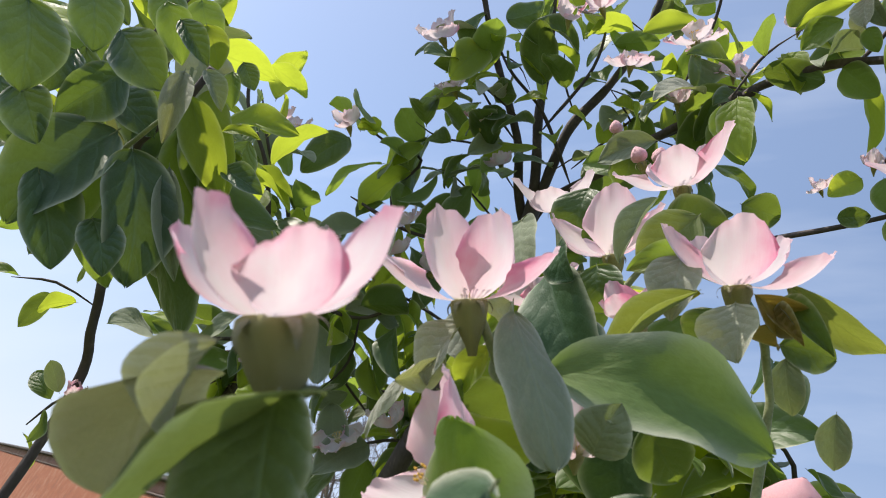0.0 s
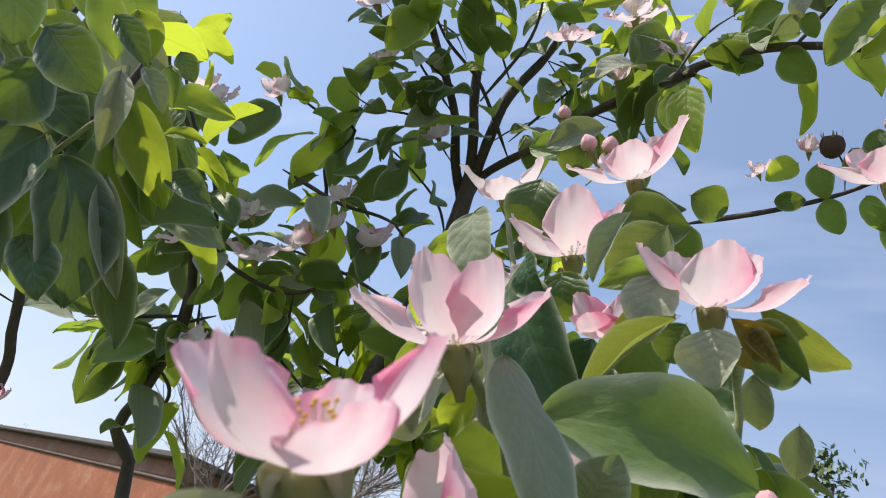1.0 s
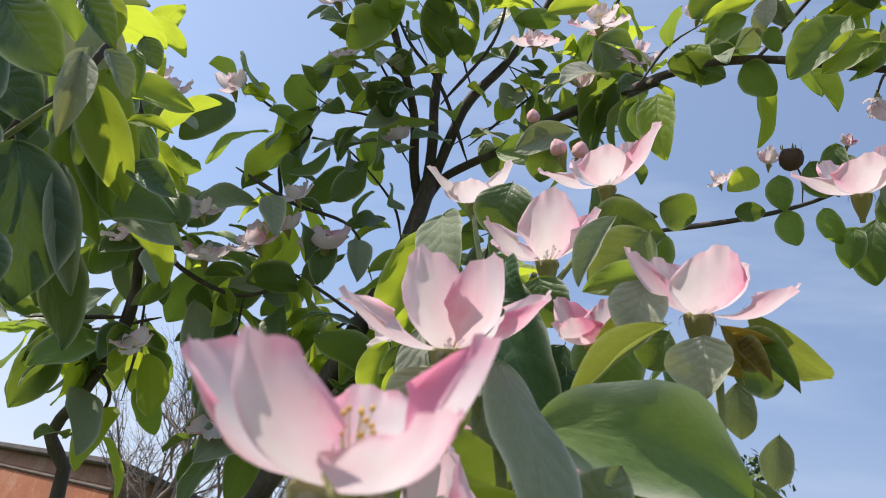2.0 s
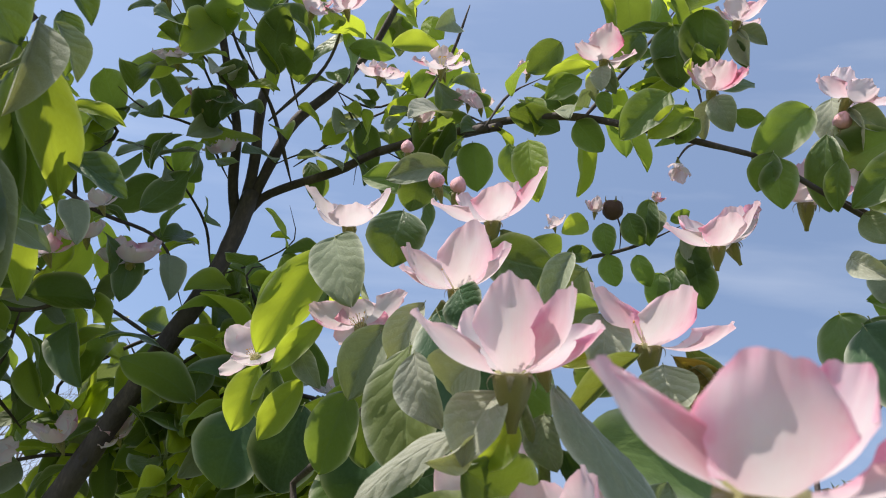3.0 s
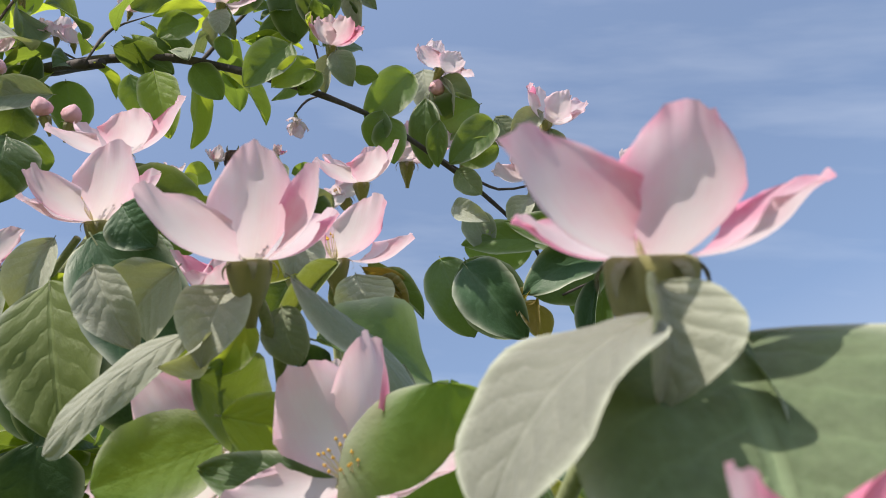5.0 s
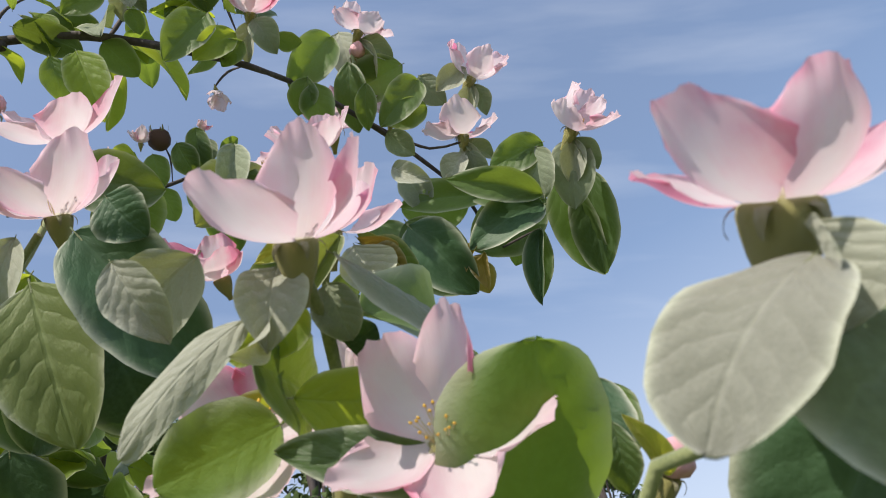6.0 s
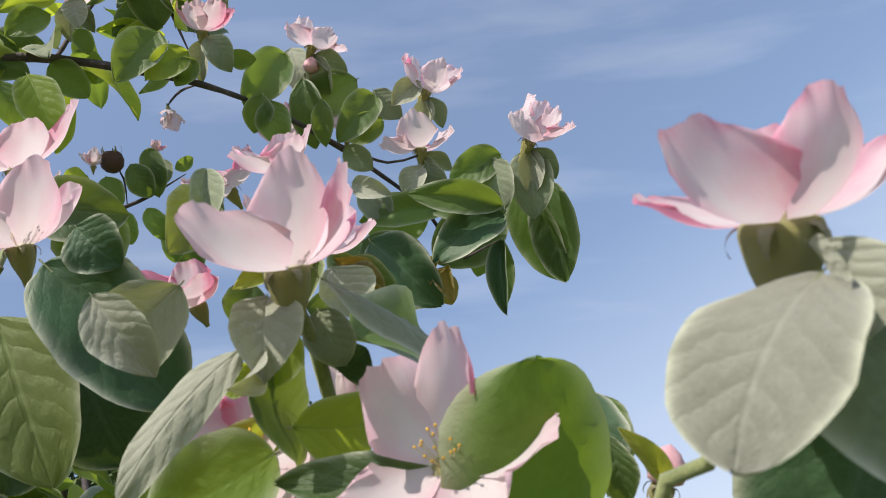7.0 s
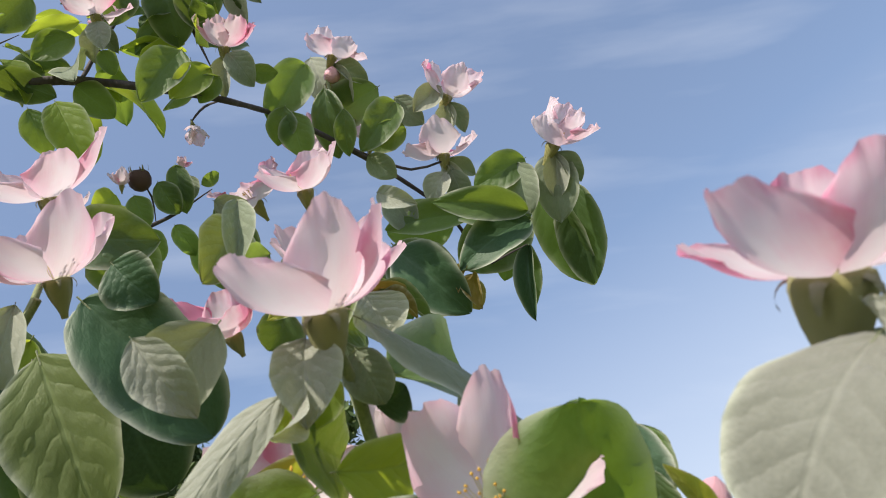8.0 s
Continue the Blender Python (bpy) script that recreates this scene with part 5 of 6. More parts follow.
branch(rear_tree, "twig", [(0.2926, 0.385, 2.0369), (0.312, 0.415, 2.066), (0.333, 0.443, 2.084), (0.3351, 0.4456, 2.078)], 0.0016, 0.001)
flower(rear_tree, (0.3351, 0.4456, 2.0758), (0.28, 0.16, -0.95), 0.039, 45, 11, 0.2)
flower(rear_tree, (0.1238, 0.6182, 2.1862), (-0.71, -0.3, 0.64), 0.046, 50, 12, 0.6)
flower(rear_tree, (0.162, 0.6078, 2.1557), (-0.49, -0.66, 0.57), 0.046, 50, 13, 0.6)
leaf(rear_tree, (0.4503, 0.3357, 2.1961), (0.4752, 0.3437, 2.1295), (-0.92, -0.17, -0.36), 0.0399, "felt", 0.3, 0)
leaf(rear_tree, (0.49, 0.322, 2.2008), (0.522, 0.3242, 2.1488), (-0.83, 0.27, -0.5), 0.0289, "dusty", 0.3, 0)
leaf(rear_tree, (0.3789, 0.3204, 2.1121), (0.3648, 0.3769, 2.0602), (-0.72, -0.56, -0.41), 0.0467, "green", 0.2, 1)
leaf(rear_tree, (0.4463, 0.2652, 2.0573), (0.4212, 0.3158, 2.005), (-0.74, -0.62, -0.25), 0.0393, "green", 0.2, 1)
leaf(rear_tree, (0.2513, 0.3878, 2.0771), (0.2317, 0.4287, 2.0278), (-0.69, -0.67, -0.27), 0.0388, "green", 0.2, 1)
leaf(rear_tree, (0.2678, 0.3731, 2.0561), (0.2474, 0.4098, 2.0281), (-0.68, -0.65, -0.35), 0.0304, "glow", 0.2, 0)
leaf(rear_tree, (0.2765, 0.3729, 2.0473), (0.2725, 0.3981, 2.0292), (-0.68, -0.49, -0.54), 0.0258, "green", 0.2, 0)
leaf(rear_tree, (0.2733, 0.3562, 2.0653), (0.2933, 0.3522, 2.0313), (-0.83, -0.33, -0.45), 0.0264, "dusty", 0.3, 1)
leaf(rear_tree, (0.2989, 0.3541, 2.0575), (0.3194, 0.3347, 2.0534), (-0.34, -0.16, -0.93), 0.0203, "green", 0.2, 0)
leaf(rear_tree, (0.2005, 0.4465, 2.1227), (0.1697, 0.4832, 2.1056), (-0.54, -0.68, -0.49), 0.0184, "glow", 0.2, 0)
leaf(rear_tree, (0.2047, 0.4343, 2.1123), (0.2113, 0.4388, 2.0846), (-0.82, -0.5, -0.28), 0.0266, "felt", 0.3, 1)
leaf(rear_tree, (0.1972, 0.4539, 2.1029), (0.1813, 0.4889, 2.0885), (-0.67, -0.52, -0.53), 0.0280, "green", 0.2, 0)
leaf(rear_tree, (0.2166, 0.4438, 2.0916), (0.2309, 0.4479, 2.0732), (-0.63, -0.5, -0.6), 0.0286, "green", 0.2, 1)
leaf(rear_tree, (0.2181, 0.4792, 2.0758), (0.2496, 0.4711, 2.0505), (-0.63, -0.45, -0.63), 0.0360, "green", 0.2, 1)
leaf(rear_tree, (0.3657, 0.3564, 2.0605), (0.374, 0.3821, 2.0292), (-0.69, -0.46, -0.56), 0.0332, "green", 0.2, 0)
leaf(rear_tree, (0.3722, 0.3541, 2.0558), (0.39, 0.3666, 2.0095), (-0.8, -0.43, -0.42), 0.0366, "green", 0.2, 0)
leaf(rear_tree, (0.4008, 0.3224, 2.0878), (0.4379, 0.3483, 2.0266), (-0.81, -0.17, -0.56), 0.0358, "mature", 0.2, 1)
leaf(rear_tree, (0.4008, 0.3114, 2.0469), (0.4219, 0.3321, 2.0068), (-0.83, -0.19, -0.53), 0.0238, "green", 0.2, 0)
leaf(rear_tree, (0.1166, 0.4161, 1.9299), (0.135, 0.4162, 1.877), (-0.73, -0.63, -0.26), 0.0288, "glow", 0.15, 1)
leaf(rear_tree, (0.113, 0.4353, 1.9335), (0.133, 0.4427, 1.9063), (-0.55, -0.61, -0.57), 0.0208, "green", 0.2, 0)
leaf(rear_tree, (0.1673, 0.5888, 2.0826), (0.1962, 0.6044, 2.039), (-0.49, -0.66, -0.56), 0.0422, "green", 0.2, 1)
leaf(rear_tree, (0.1898, 0.4862, 2.1833), (0.1804, 0.5261, 2.1579), (-0.37, -0.56, -0.74), 0.0371, "mature", 0.2, 1)
leaf(rear_tree, (0.2329, 0.4096, 2.1723), (0.2342, 0.4416, 2.1429), (-0.47, -0.59, -0.66), 0.0542, "mature", 0.2, 1)
leaf(rear_tree, (0.2543, 0.3879, 2.1861), (0.2892, 0.4081, 2.1322), (-0.66, -0.46, -0.6), 0.0732, "mature", 0.2, 1)
leaf(rear_tree, (0.2649, 0.3578, 2.1907), (0.2957, 0.3825, 2.1371), (-0.67, -0.45, -0.59), 0.0605, "mature", 0.2, 1)
leaf(rear_tree, (0.2889, 0.3472, 2.1582), (0.3164, 0.3448, 2.132), (-0.67, -0.29, -0.68), 0.0155, "mature", 0.2, 0)
leaf(rear_tree, (0.4563, 0.1533, 1.9014), (0.4744, 0.1817, 1.8411), (-0.96, -0.01, -0.29), 0.0439, "dusty", 0.25, 1)
leaf(rear_tree, (0.4914, 0.1545, 1.8804), (0.536, 0.1876, 1.7927), (-0.9, 0.16, -0.4), 0.0494, "mature", 0.15, 1)
leaf(rear_tree, (0.4911, 0.1842, 1.8926), (0.5454, 0.1878, 1.7967), (-0.83, 0.32, -0.46), 0.0488, "green", 0.15, 1)
leaf(rear_tree, (0.4481, 0.1791, 1.9081), (0.4407, 0.2352, 1.9047), (-0.9, -0.14, -0.4), 0.0369, "green", 0.2, 1)
leaf(rear_tree, (0.4472, 0.1889, 1.9068), (0.4608, 0.2034, 1.8586), (-0.96, 0.14, -0.23), 0.0431, "dusty", 0.2, 1)
leaf(rear_tree, (0.5206, 0.2047, 1.8905), (0.4892, 0.2839, 1.9426), (-0.92, -0.13, -0.36), 0.0425, "green", 0.2, 1)
leaf(rear_tree, (0.4969, 0.2562, 1.9168), (0.4697, 0.3426, 1.9391), (-0.94, -0.24, -0.23), 0.0379, "green", 0.2, 0)
leaf(rear_tree, (0.5278, 0.2072, 1.8976), (0.5319, 0.2989, 1.884), (-0.86, -0.04, -0.5), 0.0726, "mature", 0.15, 1)
leaf(rear_tree, (0.5554, 0.226, 1.8845), (0.5865, 0.2634, 1.8192), (-0.88, -0.08, -0.46), 0.0271, "mature", 0.2, 0)
leaf(rear_tree, (0.5545, 0.2453, 1.8805), (0.5626, 0.2684, 1.8596), (-0.88, -0.11, -0.46), 0.0382, "green", 0.2, 0)
leaf(rear_tree, (0.4631, 0.3392, 1.9109), (0.5114, 0.3187, 1.8326), (-0.86, -0.2, -0.47), 0.0753, "mature", 0.2, 1)
leaf(rear_tree, (0.5178, 0.2785, 1.9348), (0.4972, 0.3496, 1.95), (-0.84, -0.13, -0.53), 0.0555, "green", 0.2, 1)
leaf(rear_tree, (0.4871, 0.2595, 1.9736), (0.4871, 0.2891, 1.9448), (-0.98, -0.15, -0.15), 0.0296, "felt", 0.3, 0)
leaf(rear_tree, (0.4893, 0.2543, 1.9714), (0.5082, 0.2592, 1.937), (-0.88, 0.05, -0.47), 0.0371, "dusty", 0.3, 0)
leaf(rear_tree, (0.4503, 0.2786, 2.0925), (0.4419, 0.3557, 2.0847), (-0.82, -0.15, -0.55), 0.0525, "green", 0.15, 1)
leaf(rear_tree, (0.4842, 0.2176, 2.0715), (0.4753, 0.2574, 2.055), (-0.83, -0.36, -0.43), 0.0284, "felt", 0.3, 0)
leaf(rear_tree, (0.4767, 0.271, 2.0894), (0.5, 0.2592, 2.052), (-0.83, 0.1, -0.55), 0.0367, "dusty", 0.2, 0)
leaf(rear_tree, (0.4436, 0.3192, 2.0119), (0.4631, 0.3052, 1.9819), (-0.86, -0.12, -0.5), 0.0361, "dusty", 0.3, 0)
leaf(rear_tree, (0.4562, 0.2711, 2.0243), (0.437, 0.3185, 2.0236), (-0.7, -0.29, -0.65), 0.0339, "green", 0.2, 1)
leaf(rear_tree, (0.4655, 0.3244, 1.9721), (0.4835, 0.3174, 1.9224), (-0.94, -0.16, -0.32), 0.0359, "dusty", 0.3, 0)
leaf(rear_tree, (0.5548, 0.3013, 1.8839), (0.573, 0.309, 1.8498), (-0.86, -0.16, -0.49), 0.0312, "brown", 0.5, 0)
leaf(rear_tree, (0.4689, 0.3692, 1.9327), (0.5056, 0.3638, 1.8497), (-0.89, -0.25, -0.38), 0.0590, "mature", 0.2, 1)
leafy_twig(rear_tree, [(0.2324, 0.4939, 2.0894), (0.2588, 0.476, 2.1603), (0.2819, 0.4502, 2.2261), (0.3054, 0.4151, 2.3057)], 26, 0.07, 0.0025, 21, 0.7, 0.15)
leafy_twig(rear_tree, [(0.1496, 0.5406, 2.0556), (0.1666, 0.5331, 2.1151), (0.1912, 0.5063, 2.1446)], 8, 0.055, 0.002, 22, 0.5, 0.15)
leafy_twig(rear_tree, [(0.3068, 0.3923, 2.1001), (0.2901, 0.3923, 2.168), (0.2631, 0.3856, 2.2354)], 14, 0.07, 0.002, 23, 0.6, 0.15)

leaf(rear_tree, (0.4166, 0.3276, 1.8773), (0.4474, 0.2957, 1.7956), (-0.97, -0.02, -0.25), 0.0580, "deep", 0.3, 1)
leaf(rear_tree, (0.4502, 0.1998, 1.8561), (0.3984, 0.2698, 1.8873), (-0.97, 0.16, -0.21), 0.0340, "green", 0.3, 0)
leaf(rear_tree, (0.4524, 0.2025, 1.8520), (0.4308, 0.2807, 1.8327), (-0.97, 0.15, -0.20), 0.0450, "deep", 0.2, 1)
leaf(rear_tree, (0.4618, 0.2194, 1.8331), (0.4691, 0.2479, 1.7657), (-0.98, 0.13, -0.17), 0.0210, "deep", 0.5, 1)
leaf(rear_tree, (0.4541, 0.2779, 1.8333), (0.4502, 0.2838, 1.7947), (-0.98, 0.05, -0.18), 0.0200, "brown", 0.7, 0)
leaf(rear_tree, (0.4499, 0.2772, 1.8411), (0.4374, 0.2937, 1.8160), (-0.98, 0.05, -0.19), 0.0120, "brown", 0.7, 0)
leaf(rear_tree, (0.3870, 0.3133, 1.9240), (0.3923, 0.2848, 1.8918), (-0.95, -0.00, -0.32), 0.0220, "felt", 0.4, 0)
branch(rear_tree, "twig", [(0.5656, 0.289, 1.889), (0.4712, 0.2202, 1.8368)], 0.0018, 0.0010)
# young felted leaves under the flowers of the arch
for at, long_, turn in (((0.2765, 0.3592, 2.0762), 0.040, -0.3), ((0.4186, 0.3022, 2.1377), 0.052, 0.2), ((0.4984, 0.2183, 2.0668), 0.046, -0.5), ((0.4889, 0.2522, 1.9932), 0.044, 0.4), ((0.4485, 0.1482, 1.9032), 0.046, -0.2), ((0.2877, 0.3348, 2.1703), 0.040, 0.3), ((0.2077, 0.4352, 2.1252), 0.036, -0.4)):
    foot = Vector(at) - UPRIGHT * 0.008
    for k, mat in enumerate(("felt", "dusty")):
        way = (-UPRIGHT + Vector((0.2, -0.8, 0.1)) * (turn + 0.9 * k)).normalized()
        leaf(rear_tree, foot, foot + way * long_ * (1 - 0.15 * k), (-0.86, -0.1 - 0.3 * k, -0.35), long_ * (0.55 - 0.08 * k), mat, 0.5, 0)

# twig with a dried fruit bud
branch(rear_tree, "twig", [(0.209, 0.5885, 1.9351), (0.2704, 0.5236, 1.9499), (0.3184, 0.4907, 1.9783), (0.3471, 0.4525, 2.0045)], 0.003, 0.0014)
branch(rear_tree, "twig", [(0.3092, 0.4963, 1.9739), (0.299, 0.4872, 1.992), (0.2839, 0.4839, 2.0036)], 0.0014, 0.0012)
dried_bud(rear_tree, (0.2841, 0.4848, 2.0022), (-0.45, -0.4, 0.8), 0.02)
leaf(rear_tree, (0.2609, 0.494, 1.9799), (0.2421, 0.5071, 1.9594), (-0.34, -0.9, -0.26), 0.0231, "glow", 0.2, 1)
leaf(rear_tree, (0.294, 0.4986, 1.9586), (0.3142, 0.5032, 1.9335), (-0.63, -0.49, -0.6), 0.0263, "green", 0.2, 1)
leaf(rear_tree, (0.3041, 0.4578, 2.0154), (0.3245, 0.4722, 1.9755), (-0.7, -0.48, -0.53), 0.0242, "mature", 0.2, 1)
leaf(rear_tree, (0.3199, 0.4564, 2.0106), (0.322, 0.467, 1.9844), (-0.72, -0.62, -0.31), 0.0284, "dusty", 0.2, 1)
leaf(rear_tree, (0.2755, 0.4884, 1.9821), (0.2913, 0.4953, 1.9554), (-0.67, -0.52, -0.53), 0.0326, "green", 0.2, 1)
leaf(rear_tree, (0.3552, 0.4566, 1.9948), (0.3935, 0.4441, 1.9874), (-0.32, -0.51, -0.8), 0.0421, "felt", 0.2, 1)
leaf(rear_tree, (0.3745, 0.4582, 1.9837), (0.4056, 0.4703, 1.9427), (-0.67, -0.4, -0.63), 0.0400, "mature", 0.2, 1)
leaf(rear_tree, (0.3613, 0.4714, 1.9699), (0.3837, 0.4909, 1.9213), (-0.72, -0.46, -0.52), 0.0347, "mature", 0.2, 1)
leaf(rear_tree, (0.3502, 0.4802, 1.9615), (0.359, 0.4937, 1.9281), (-0.74, -0.54, -0.41), 0.0263, "green", 0.2, 1)
leaf(rear_tree, (0.2582, 0.5165, 1.9474), (0.278, 0.502, 1.9512), (-0.32, -0.63, -0.71), 0.0210, "mature", 0.2, 1)
leaf(rear_tree, (0.2932, 0.473, 1.9974), (0.3178, 0.4756, 1.9734), (-0.6, -0.44, -0.67), 0.0315, "mature", 0.2, 1)
leaf(rear_tree, (0.3208, 0.4851, 1.967), (0.3453, 0.4876, 1.9432), (-0.6, -0.45, -0.66), 0.0210, "green", 0.2, 1)
leaf(rear_tree, (0.3358, 0.4549, 2.0058), (0.346, 0.4389, 2.0161), (-0.34, -0.65, -0.68), 0.0137, "green", 0.2, 1)
leaf(rear_tree, (0.3607, 0.4522, 1.9989), (0.3941, 0.4632, 1.9585), (-0.66, -0.39, -0.65), 0.0368, "mature", 0.2, 1)
flower(rear_tree, (0.269, 0.494, 1.995), (-0.49, -0.55, 0.68), 0.03, 30, 30, 0.4)
flower(rear_tree, (0.3198, 0.4603, 2.0233), (-0.49, -0.55, 0.68), 0.022, 30, 31, 0.5)
flower(rear_tree, (0.2398, 0.5185, 1.971), (-0.71, -0.41, 0.57), 0.028, 45, 32, 0.2)

# rear tree: leafy twigs
leafy_twig(rear_tree, [(-0.1452, 0.9943, 1.9503), (-0.1462, 0.9625, 1.9985), (-0.1647, 0.9417, 2.0378), (-0.1455, 0.9151, 2.0879), (-0.2122, 0.9171, 2.0957), (-0.2663, 0.9006, 2.1071)], 20, 0.09, 0.003, 41, 0.8, 0.12)
leafy_twig(rear_tree, [(-0.0261, 0.8423, 2.1262), (-0.0887, 0.8162, 2.1558), (-0.1422, 0.7947, 2.193), (-0.1705, 0.791, 2.211)], 11, 0.072, 0.0022, 42, 0.6, 0.12)
leafy_twig(rear_tree, [(-0.0071, 0.8697, 2.0767), (-0.0657, 0.8453, 2.1019), (-0.1315, 0.8647, 2.1017), (-0.1756, 0.8688, 2.115)], 13, 0.084, 0.0022, 43, 0.7, 0.12)
leafy_twig(rear_tree, [(0.0604, 0.8279, 2.0887), (-0.0131, 0.7903, 2.152), (-0.0783, 0.7702, 2.1825), (-0.136, 0.7415, 2.2308)], 16, 0.075, 0.003, 101, 0.9, 0.15)
leafy_twig(rear_tree, [(-0.004, 0.8002, 2.1341), (0.0239, 0.7548, 2.2259), (0.0139, 0.7188, 2.2945)], 14, 0.075, 0.003, 102, 0.9, 0.15)
leafy_twig(rear_tree, [(-0.0374, 0.7977, 2.1345), (-0.123, 0.7807, 2.1563), (-0.1525, 0.7739, 2.1656)], 10, 0.07, 0.002, 103, 0.8, 0.15)
leafy_twig(rear_tree, [(0.0513, 0.818, 2.1066), (0.1133, 0.7675, 2.213), (0.1692, 0.7441, 2.2658), (0.2283, 0.7239, 2.3127)], 14, 0.07, 0.002, 104, 0.8, 0.15)
leafy_twig(rear_tree, [(0.0342, 0.956, 2.0031), (-0.0033, 0.9364, 2.049), (-0.0867, 0.8785, 2.0613), (-0.1182, 0.8852, 2.0651)], 11, 0.078, 0.0022, 44, 0.7, 0.12)
leafy_twig(rear_tree, [(-0.2599, 1.0955, 1.8486), (-0.2757, 1.055, 1.9164), (-0.3091, 1.0209, 1.9823), (-0.3678, 0.9996, 2.0402), (-0.4239, 0.9631, 2.1197)], 25, 0.084, 0.0042, 45, 0.7, 0.12)
leafy_twig(rear_tree, [(-0.063, 1.0938, 1.7645), (-0.1294, 1.0878, 1.8027), (-0.172, 1.0676, 1.8518)], 3, 0.06, 0.0025, 46, 0.4, 0.12)
leafy_twig(rear_tree, [(0.0262, 1.0225, 1.9068), (-0.0636, 1.0825, 1.9489), (-0.1686, 1.1049, 1.9615), (-0.259, 1.1401, 1.9484)], 22, 0.09, 0.003, 47, 1.0, 0.12)
leafy_twig(rear_tree, [(0.0155, 1.0753, 1.7579), (-0.029, 1.0975, 1.744), (-0.0857, 1.1131, 1.7084), (-0.1132, 1.1203, 1.6911)], 11, 0.09, 0.003, 49, 0.7, 0.12)
leafy_twig(rear_tree, [(0.0262, 1.0867, 1.8475), (0.087, 1.1286, 1.832), (0.1283, 1.0876, 1.8755), (0.1411, 1.0406, 1.9405)], 22, 0.09, 0.003, 50, 0.9, 0.12)
leafy_twig(rear_tree, [(0.0429, 0.9903, 1.9664), (0.1032, 1.0091, 1.986), (0.15, 0.9463, 1.9854), (0.1351, 0.9053, 2.0536)], 15, 0.084, 0.003, 51, 0.7, 0.12)
leafy_twig(rear_tree, [(0.0346, 1.0286, 1.931), (-0.0124, 1.1276, 1.8958), (-0.0397, 1.1721, 1.841), (0.0719, 1.1829, 1.7757)], 22, 0.09, 0.003, 52, 1.0, 0.12)
leafy_twig(rear_tree, [(0.0377, 1.1432, 1.8318), (0.1406, 1.1374, 1.7953), (0.2191, 1.0759, 1.816), (0.2976, 1.0435, 1.8673)], 25, 0.09, 0.003, 53, 1.0, 0.12)
leafy_twig(rear_tree, [(-0.2613, 1.1031, 1.8377), (-0.2441, 1.1361, 1.7807), (-0.233, 1.1813, 1.7079)], 6, 0.09, 0.003, 54, 0.8, 0.12)
leafy_twig(rear_tree, [(-0.2403, 1.0511, 1.9067), (-0.3266, 1.1074, 1.9529), (-0.4003, 1.1346, 1.9444)], 17, 0.09, 0.003, 55, 1.0, 0.12)
leafy_twig(rear_tree, [(0.0534, 0.7769, 2.2267), (0.1028, 0.7731, 2.1735), (0.1296, 0.8013, 2.1194)], 3, 0.06, 0.0016, 56, 0.4, 0.12)
leafy_twig(rear_tree, [(0.116, 0.5795, 2.2728), (0.1257, 0.612, 2.2198), (0.1239, 0.646, 2.1693), (0.1276, 0.6732, 2.1269)], 10, 0.066, 0.0022, 57, 0.6, 0.12)
leafy_twig(rear_tree, [(0.0551, 0.7784, 2.2237), (0.0989, 0.752, 2.2069), (0.1201, 0.7162, 2.2143), (0.1204, 0.6856, 2.2415)], 11, 0.066, 0.002, 58, 0.7, 0.12)
leafy_twig(rear_tree, [(0.1238, 0.7235, 2.1274), (0.1674, 0.7124, 2.1247), (0.1972, 0.6804, 2.1227)], 11, 0.072, 0.002, 59, 0.6, 0.12)
leafy_twig(rear_tree, [(0.1915, 0.5919, 2.128), (0.1481, 0.6058, 2.1262), (0.1284, 0.6481, 2.1271)], 8, 0.072, 0.002, 60, 0.6, 0.12)
leafy_twig(rear_tree, [(0.032, 0.8052, 2.1749), (-0.008, 0.8013, 2.2355), (-0.0254, 0.7768, 2.2801)], 7, 0.072, 0.0018, 61, 0.6, 0.12)
leafy_twig(rear_tree, [(-0.0344, 0.7926, 2.2417), (-0.0714, 0.7773, 2.2438), (-0.094, 0.7748, 2.2575)], 8, 0.072, 0.0018, 62, 0.6, 0.12)
leafy_twig(rear_tree, [(-0.108, 0.7852, 2.2109), (-0.0708, 0.7955, 2.2162), (-0.0415, 0.8038, 2.1907)], 5, 0.06, 0.0018, 63, 0.5, 0.12)
leafy_twig(rear_tree, [(0.0714, 0.7354, 2.2997), (0.0252, 0.7519, 2.3324), (-0.005, 0.7621, 2.3303)], 7, 0.072, 0.0018, 64, 0.6, 0.12)
leafy_twig(rear_tree, [(0.0704, 0.7026, 2.3493), (0.0984, 0.6957, 2.3474), (0.0748, 0.6838, 2.3757)], 6, 0.072, 0.0018, 65, 0.5, 0.12)
leafy_twig(rear_tree, [(0.1322, 0.7868, 2.0471), (0.1388, 0.801, 2.0228), (0.1037, 0.8506, 2.0009)], 6, 0.066, 0.0018, 66, 0.5, 0.12)
leafy_twig(rear_tree, [(0.0291, 0.84, 2.1053), (0.0526, 0.8167, 2.13), (0.0825, 0.7948, 2.1498)], 4, 0.054, 0.0016, 67, 0.4, 0.12)
leafy_twig(rear_tree, [(0.0366, 0.9262, 1.9725), (0.0821, 0.9178, 2.0208), (0.1113, 0.9026, 2.068), (0.0837, 0.8874, 2.103)], 2, 0.048, 0.0016, 68, 0.4, 0.12)
leafy_twig(rear_tree, [(-0.2289, 1.1054, 1.8201), (-0.3299, 1.2157, 1.7916), (-0.4304, 1.2564, 1.7748)], 20, 0.09, 0.003, 69, 1.0, 0.12)
flower(rear_tree, (-0.1742, 0.7634, 2.1798), (-0.67, -0.5, 0.56), 0.069, 55, 70, 0.3)
